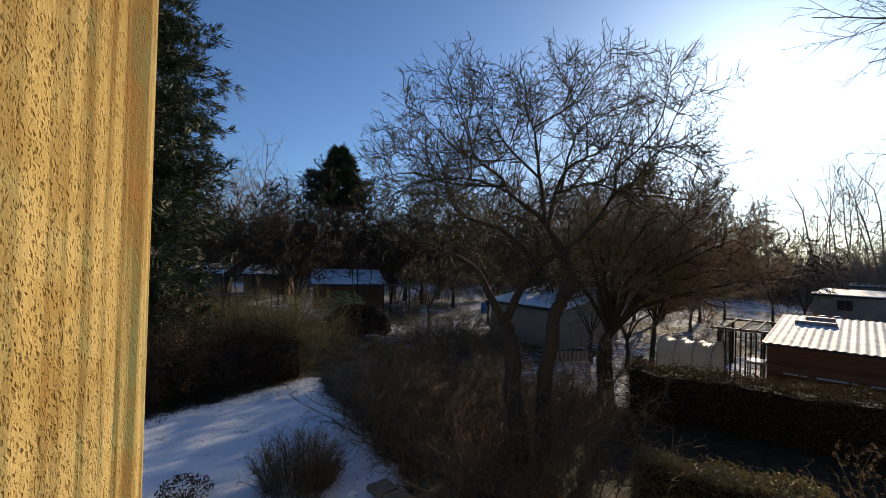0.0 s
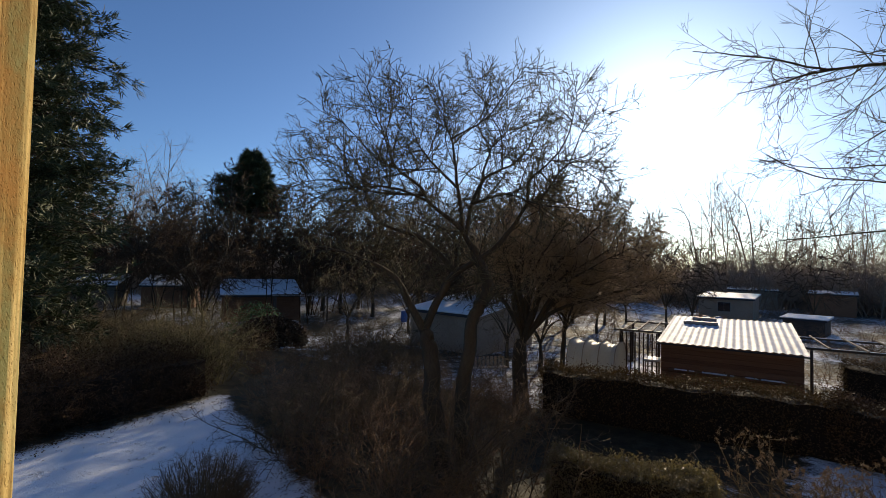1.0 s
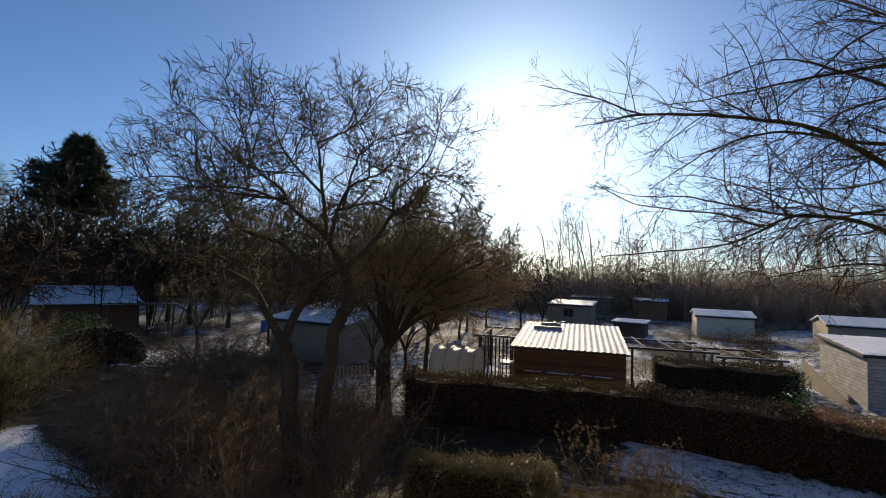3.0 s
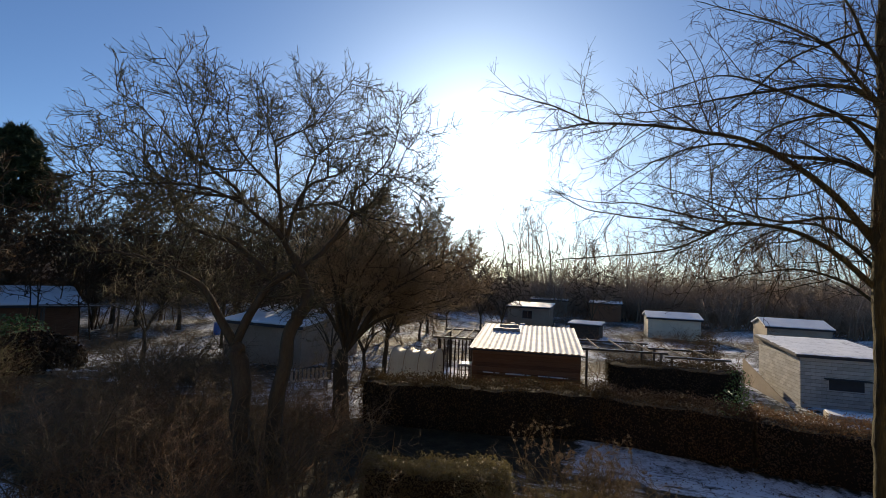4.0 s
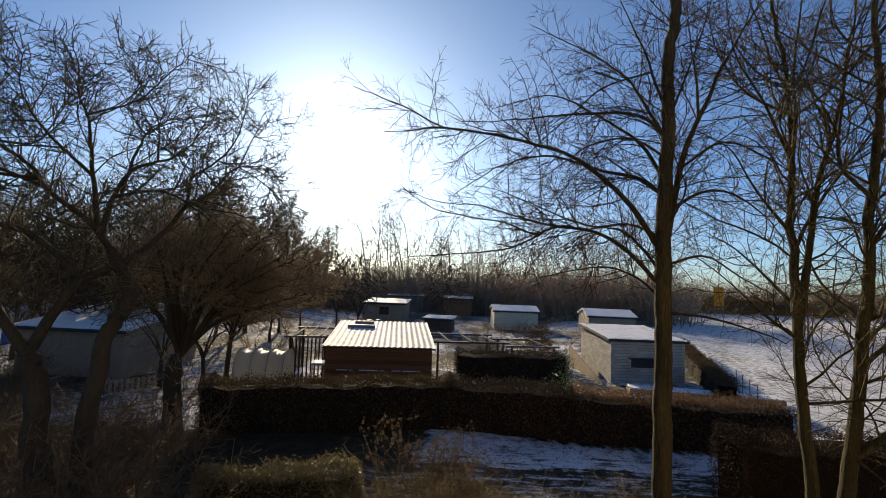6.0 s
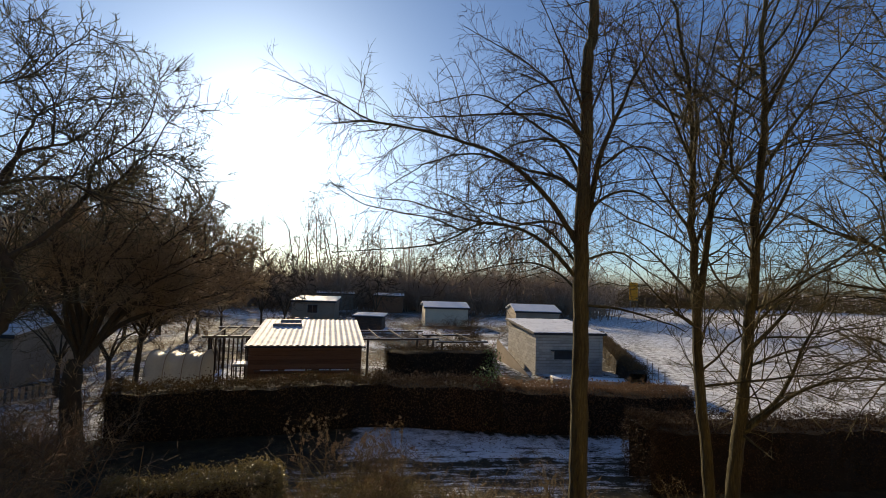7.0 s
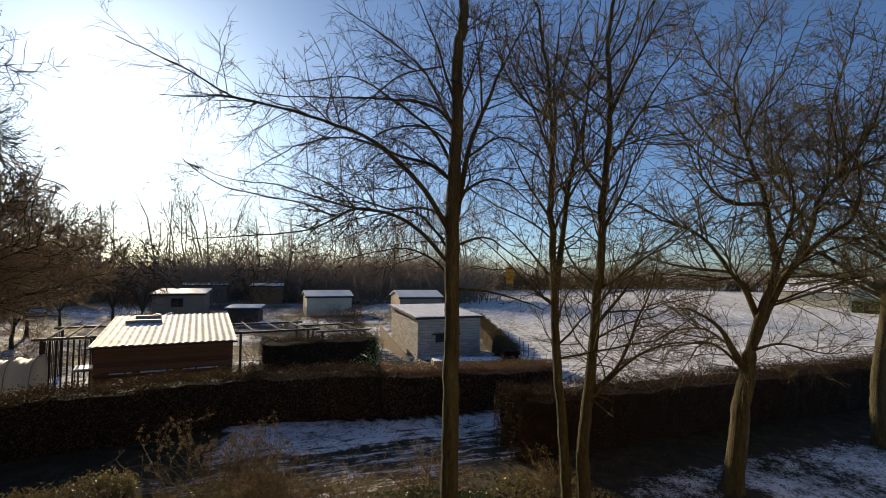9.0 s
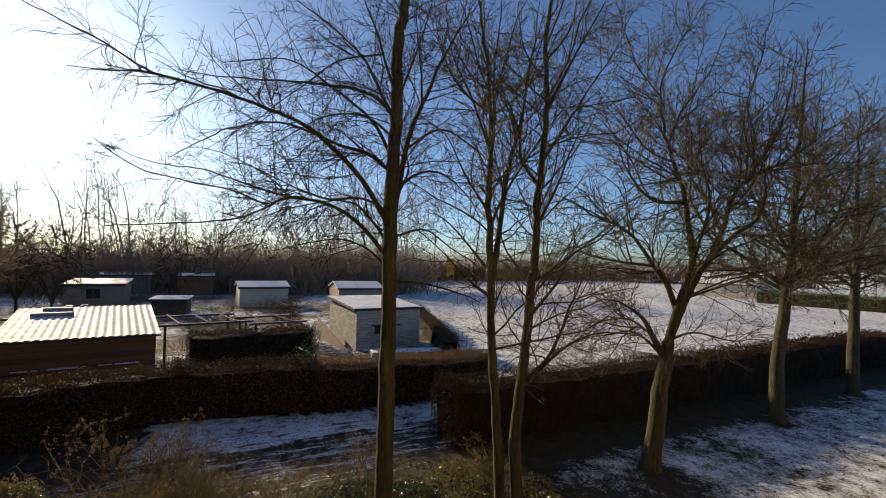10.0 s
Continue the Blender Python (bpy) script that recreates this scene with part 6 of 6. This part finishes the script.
def leafy(at, label, r_, h_, n, size, leaf, seed):
    rng = np.random.RandomState(seed)
    t = thing("leafy_bush", at, label, "bush")
    d = unit(rng.normal(0, 1, (n, 3)))
    d[:, 2] = np.abs(d[:, 2])
    C = d * np.array([r_, r_, h_]) * (rng.uniform(0.35, 1.0, n) ** 0.4)[:, None]
    C[:, 2] += 0.06
    Vv, Ff = cards(rng, C, d, size, 0.45, 0.6)
    tagged(part("leafage", mesh_np("leafage", Vv, Ff, False), leaf, t), kind="stuff")
    k = 24
    P, R = lines(rng, np.zeros((k, 3)) + np.array([0, 0, -0.05]), unit(rng.normal(0, 1, (k, 3))) * np.array([1, 1, 0]) * r_ / h_ + np.array([0, 0, 1.0]), np.full(k, h_ * 0.9), np.full(k, 0.012), 4, 0.1, 0)
    Vv, Ff = tubes(P, R, 4)
    tagged(part("stemwork", mesh_np("stemwork", Vv, Ff), TWIG, t), kind="stuff")
    return t


leafy((15.2, 8.2, 0), "bright green laurel growing out of the hedge", 0.8, 2.0, 700, 0.06, GREEN_LEAF, 91)
leafy((-5.5, 28.9, 0), "rounded clipped evergreen bush with a dark face", 2.15, 1.7, 6500, 0.1, YEW_LEAF, 95)
leafy((-6.9, 31.4, 0), "glossy green laurel behind the clipped hedge", 2.0, 2.4, 1500, 0.09, GREEN_LEAF, 92)
leafy((27.2, 16.4, 0), "dark evergreen bush behind the white brick shed", 1.1, 2.5, 1500, 0.07, HEDGE_LEAF, 94)
leafy((20.9, 11.2, 0), "green ivy mound at the end of the hedge block", 0.7, 2.0, 600, 0.06, GREEN_LEAF, 93)
for k, (x, y) in enumerate(((8.9, 3.6), (9.6, 2.9), (10.6, 2.0), (9.0, 1.7), (10.9, 1.2), (8.3, 4.3), (10.2, 2.5), (10.9, 0.4), (10.2, 1.3), (9.9, 3.6), (10.5, -0.3), (11.4, 1.9), (9.4, 4.3), (11.3, 0.0), (9.7, 0.0))):
    leafy((x, y, 0), "low evergreen ground plant with a little snow", 0.5, 0.28, 300, 0.04, GREEN_LEAF if k % 3 == 0 else TIP_LEAF, 120 + k)

for k, (x, y, r_) in enumerate(((6.9, 7.5, 0.6), (7.3, 6.9, 0.7), (7.9, 6.4, 0.75), (8.5, 5.7, 0.7), (6.4, 8.0, 0.45), (7.0, 6.3, 0.6), (8.0, 5.4, 0.6))):
    leafy((x, y, 0), "low bramble tangle with dry brown and olive leaves", r_, 0.75 + 0.1 * (k % 3), 800, 0.028, (BEECH_LEAF, TIP_LEAF)[k % 2], 180 + k)

# more shrubs
SHRUBS["sparse"] = (shrub_mesh(36, 22, 1.7, 3.0, 6, 4, 0.3), TWIG, "sparse arching shrub with dry seed heads beside the track", "shrub")
SHRUBS["garden"] = (shrub_mesh(37, 11, 1.7, 1.9, 7, 3, 0.26, bends=2), TWIG_RED, "bare brown bush in the winter gardens", "shrub")
rp = np.random.RandomState(39)
me_ = SHRUBS["sparse"][0][1]
co = np.empty(len(me_.vertices) * 3, np.float32)
me_.vertices.foreach_get("co", co)
co = co.reshape(-1, 3)
co = co[co[:, 2] > 0.9]
hub = np.repeat(co[rp.choice(len(co), 190)], 7, 0)
SEEDS = mesh_np("seed_clusterwork", *cards(rp, hub + rp.normal(0, 0.018, hub.shape), rp.normal(0, 1, hub.shape), 0.017, 0.6), False)
for x, y, k in ((8.7, 7.6, 1.05), (9.3, 7.0, 0.9), (8.0, 8.1, 1.0), (8.2, 6.9, 0.8)):
    ob = shrub("sparse", x, y, k, 50 * x)
    tagged(part("seed_clusterwork", SEEDS, TWIG_BROWN, ob, "dry brown seed heads"), kind="stuff")
for x, y in ((6.9, 7.1), (7.5, 6.6), (6.1, 7.6), (8.1, 5.9)):
    shrub("olive", x, y, 0.42, 90 * y)
for x, y, k in ((19.0, 15.6, 0.8), (21.4, 14.6, 0.7), (22.6, 12.8, 0.9), (23.4, 16.0, 1.0), (20.2, 18.2, 0.9), (24.8, 14.4, 0.8), (18.2, 17.2, 0.6), (26.0, 17.5, 1.0), (22.0, 19.6, 1.1), (28.0, 15.0, 0.9), (25.2, 20.4, 1.0), (29.6, 18.6, 1.1), (16.9, 14.9, 0.5), (33.0, 26.5, 1.2), (30.5, 22.5, 1.1), (35.0, 22.0, 1.2), (31.5, 29.0, 1.2), (37.0, 25.0, 1.3), (27.5, 24.0, 1.1), (24.0, 27.0, 1.2), (39.0, 29.5, 1.3), (29.0, 33.0, 1.2)):
    shrub("garden", x, y, k, 70 * x)
rg = np.random.RandomState(77)
made = 0
while made < 165:
    x, y = rg.uniform(-16, 52), rg.uniform(17, 60)
    aa, bb = along((x, y))
    bd = (x - 24.2) * 0.395 - (y - 4.6) * 0.919
    u_, v_ = (x - 11.2) * U[0] + (y - 16.75) * U[1], (x - 11.2) * V_[0] + (y - 16.75) * V_[1]
    if bb < 3 or bd > -1.5 or (-2.5 < u_ < 12 and -1 < v_ < 8) or (9 < x < 13 and 18 < y < 23):
        continue
    shrub("garden", x, y, rg.uniform(0.6, 1.5), rg.uniform(0, 360))
    made += 1

# fence posts along the field
for k in range(4):
    f = k / 11
    po = new("fence_post", None)
    po.matrix_world = pose(25.2 + 14.4 * f, 4.1 + 6.0 * f, 0)
    tagged(po, "thin weathered wooden fence post by the field", "post", "field fence posts")
    part("stake", block(-0.022, -0.022, -0.2, 0.022, 0.022, 1.0, 0.006), GREY_WOOD, po)

# beyond the field
WHITE_POST = varied("white_paint", [(0.7, 0.7, 0.7), (0.8, 0.8, 0.8)], 3, 0.6, 20, 0.1)
wp = thing("marker_post", (42.5, -20.4, 0), "white marker post with a dark top in the field", "post")
part("shaft", block(-0.035, -0.035, -0.2, 0.035, 0.035, 0.95, 0.01), WHITE_POST, wp)
part("cap", block(-0.04, -0.04, 0.95, 0.04, 0.04, 1.2, 0.01), FELT, wp, "dark band")
ORANGE = varied("orange_sheet", [(0.75, 0.30, 0.02), (0.85, 0.40, 0.04)], 0.6, 0.5, 6, 0.05)
bd_ = thing("billboard", (112.2, 26.3, 0), "orange-yellow board on posts across the field", "sign", rz=-103)
part("panel", block(-1.0, -0.08, 2.1, 1.0, 0.0, 6.1, 0.02), ORANGE, bd_)
for x in (-0.8, 0.8):
    part("post", block(x - 0.07, 0.001, -0.2, x + 0.07, 0.14, 5.9), GREY_WALL, bd_)
simple_hut("long low hall with cream walls and a snowy gable roof", (95.5, -23.5), (89.2, -31.5), 11.0, 2.3, 2.3, CREAM_WALL, SNOW_ROOF, 11, 0.3, 4.6)

# edging stones and slabs by the lawn
ed = thing("stone_edging", (-6.7, 28.0, 0), "row of small rough edging stones with snow on top", "edging", rz=-24)
re_ = np.random.RandomState(58)
for i in range(15):
    w_, d_, h_ = re_.uniform(0.24, 0.38), re_.uniform(0.2, 0.32), re_.uniform(0.14, 0.26)
    st = part("stone", block(0.36 * i, 0, -0.05, 0.36 * i + w_, d_, h_, 0.05), GREY_WALL, ed)
    part("snow_cap", block(0.36 * i + 0.03, 0.03, h_ - 0.02, 0.36 * i + w_ - 0.03, d_ - 0.03, h_ + 0.045, 0.025), SNOW, st)
SLAB = varied("slab", [(0.12, 0.095, 0.066), (0.17, 0.135, 0.095), (0.22, 0.18, 0.13)], 3, 0.85, 30, 0.3, 0.004, per="object")
slabs = thing("paving", (-1.5, 9.9, 0), "worn sandstone stepping slabs beside the lawn", "paving", rz=-48)
for i in range(4):
    part("slab", block(0.56 * i, 0.02 * (i % 2), -0.03, 0.56 * i + 0.5, 0.5, 0.10, 0.012), SLAB, slabs)
leafy((-5.0, 9.3, 0), "small evergreen cushion plant dusted with snow", 0.55, 0.4, 500, 0.035, HEDGE_LEAF, 101)

# fallen leaves on the snow
LITTER = varied("litter", [(0.05, 0.032, 0.016), (0.09, 0.055, 0.026), (0.15, 0.09, 0.04)], 3, 0.85, 20, 0, per="island", spec=0.1)


def fallen_leaves(label, pts, seed, size):
    rng = np.random.RandomState(seed)
    x, y = pts[:, 0], pts[:, 1]
    z = 0.035 * fractal(x, y, 1.2, 3) + 0.06 * fractal(x, y, 0.35, 5) + 0.02
    V, F = cards(rng, np.stack([x, y, z], 1), np.tile([0, 0, 1.0], (len(x), 1)), size, 0.6, 0.35)
    tagged(part("fallen_leaves", mesh_np("fallen_leaves", V, F, False), LITTER), label, "leaves", kind="stuff")


rl = np.random.RandomState(150)
a_, b_ = rl.uniform(11.5, 30, 5200), -3.0 - np.abs(rl.normal(0, 2.2, 5200))
fallen_leaves("brown fallen leaves and grass tufts along the hedge", np.array([5.2, 14.6]) + a_[:, None] * HDIR + b_[:, None] * HNOR, 151, 0.03)
x_, y_ = rl.uniform(-11, 0, 30000), rl.uniform(7, 18, 30000)
e_ = np.minimum.reduce([-0.9 - x_, 18.2 - y_, x_ * 0.84 - y_ * 0.55 + 14.4, (8.9 - y_ - 1.9 * x_) / 2.15])
k_ = (e_ > -0.5) & (np.abs(e_) < np.abs(rl.normal(0, 0.45, 30000)))
fallen_leaves("brown fallen leaves scattered round the lawn's edge", np.stack([x_, y_], 1)[k_][:2600], 152, 0.028)
a_, b_ = rl.uniform(5, 17, 2600), rl.uniform(-0.9, 1.6, 2600)
fallen_leaves("dry leaves and stalks on the snowy verge", (np.array([5.2, 14.6]) + a_[:, None] * HDIR + b_[:, None] * HNOR)[rl.uniform(0, 1, 2600) < 0.5], 153, 0.026)

# ---- blocks of the white brick shed ----
bw, bh = 0.40, 0.157
BR = bmesh.new()
box(BR, 0.004, -0.018, 0.009, bw - 0.004, 0.02, bh - 0.009)
brick_mesh = bpy.data.meshes.new("brick")
BR.to_mesh(brick_mesh)
BR.free()
brick_mesh.materials.append(WHITE_BRICK)
half_mesh = brick_mesh.copy()
for v in half_mesh.vertices:
    v.co.x = 0.004 if v.co.x < 0.1 else bw / 2 - 0.004
BW = W_SHED
for row in range(14):
    for side, length in (("front", BW), ("side", 4.9)):
        x = 0.0
        first = True
        while x < length - 0.1:
            whole = not (first and row % 2) and x + bw <= length + 0.02
            ob = new("brick", brick_mesh if whole else half_mesh)
            ob.parent = shed_wall
            if side == "front":
                ob.matrix_basis = pose(x, 0.0, bh * row)
            else:
                ob.matrix_basis = pose(0.0, 4.9 - x, bh * row, 0, 0, -90)
            x += bw if whole else bw / 2
            first = False
part("window", block(1.1, -0.03, 0.85, 2.4, 0.02, 1.3), FELT, brick_shed, "dark shuttered window")
part("shelf", block(0.9, -0.3, 1.32, 2.6, -0.02, 1.37, 0.01), FELT, brick_shed, "dark board above the window")
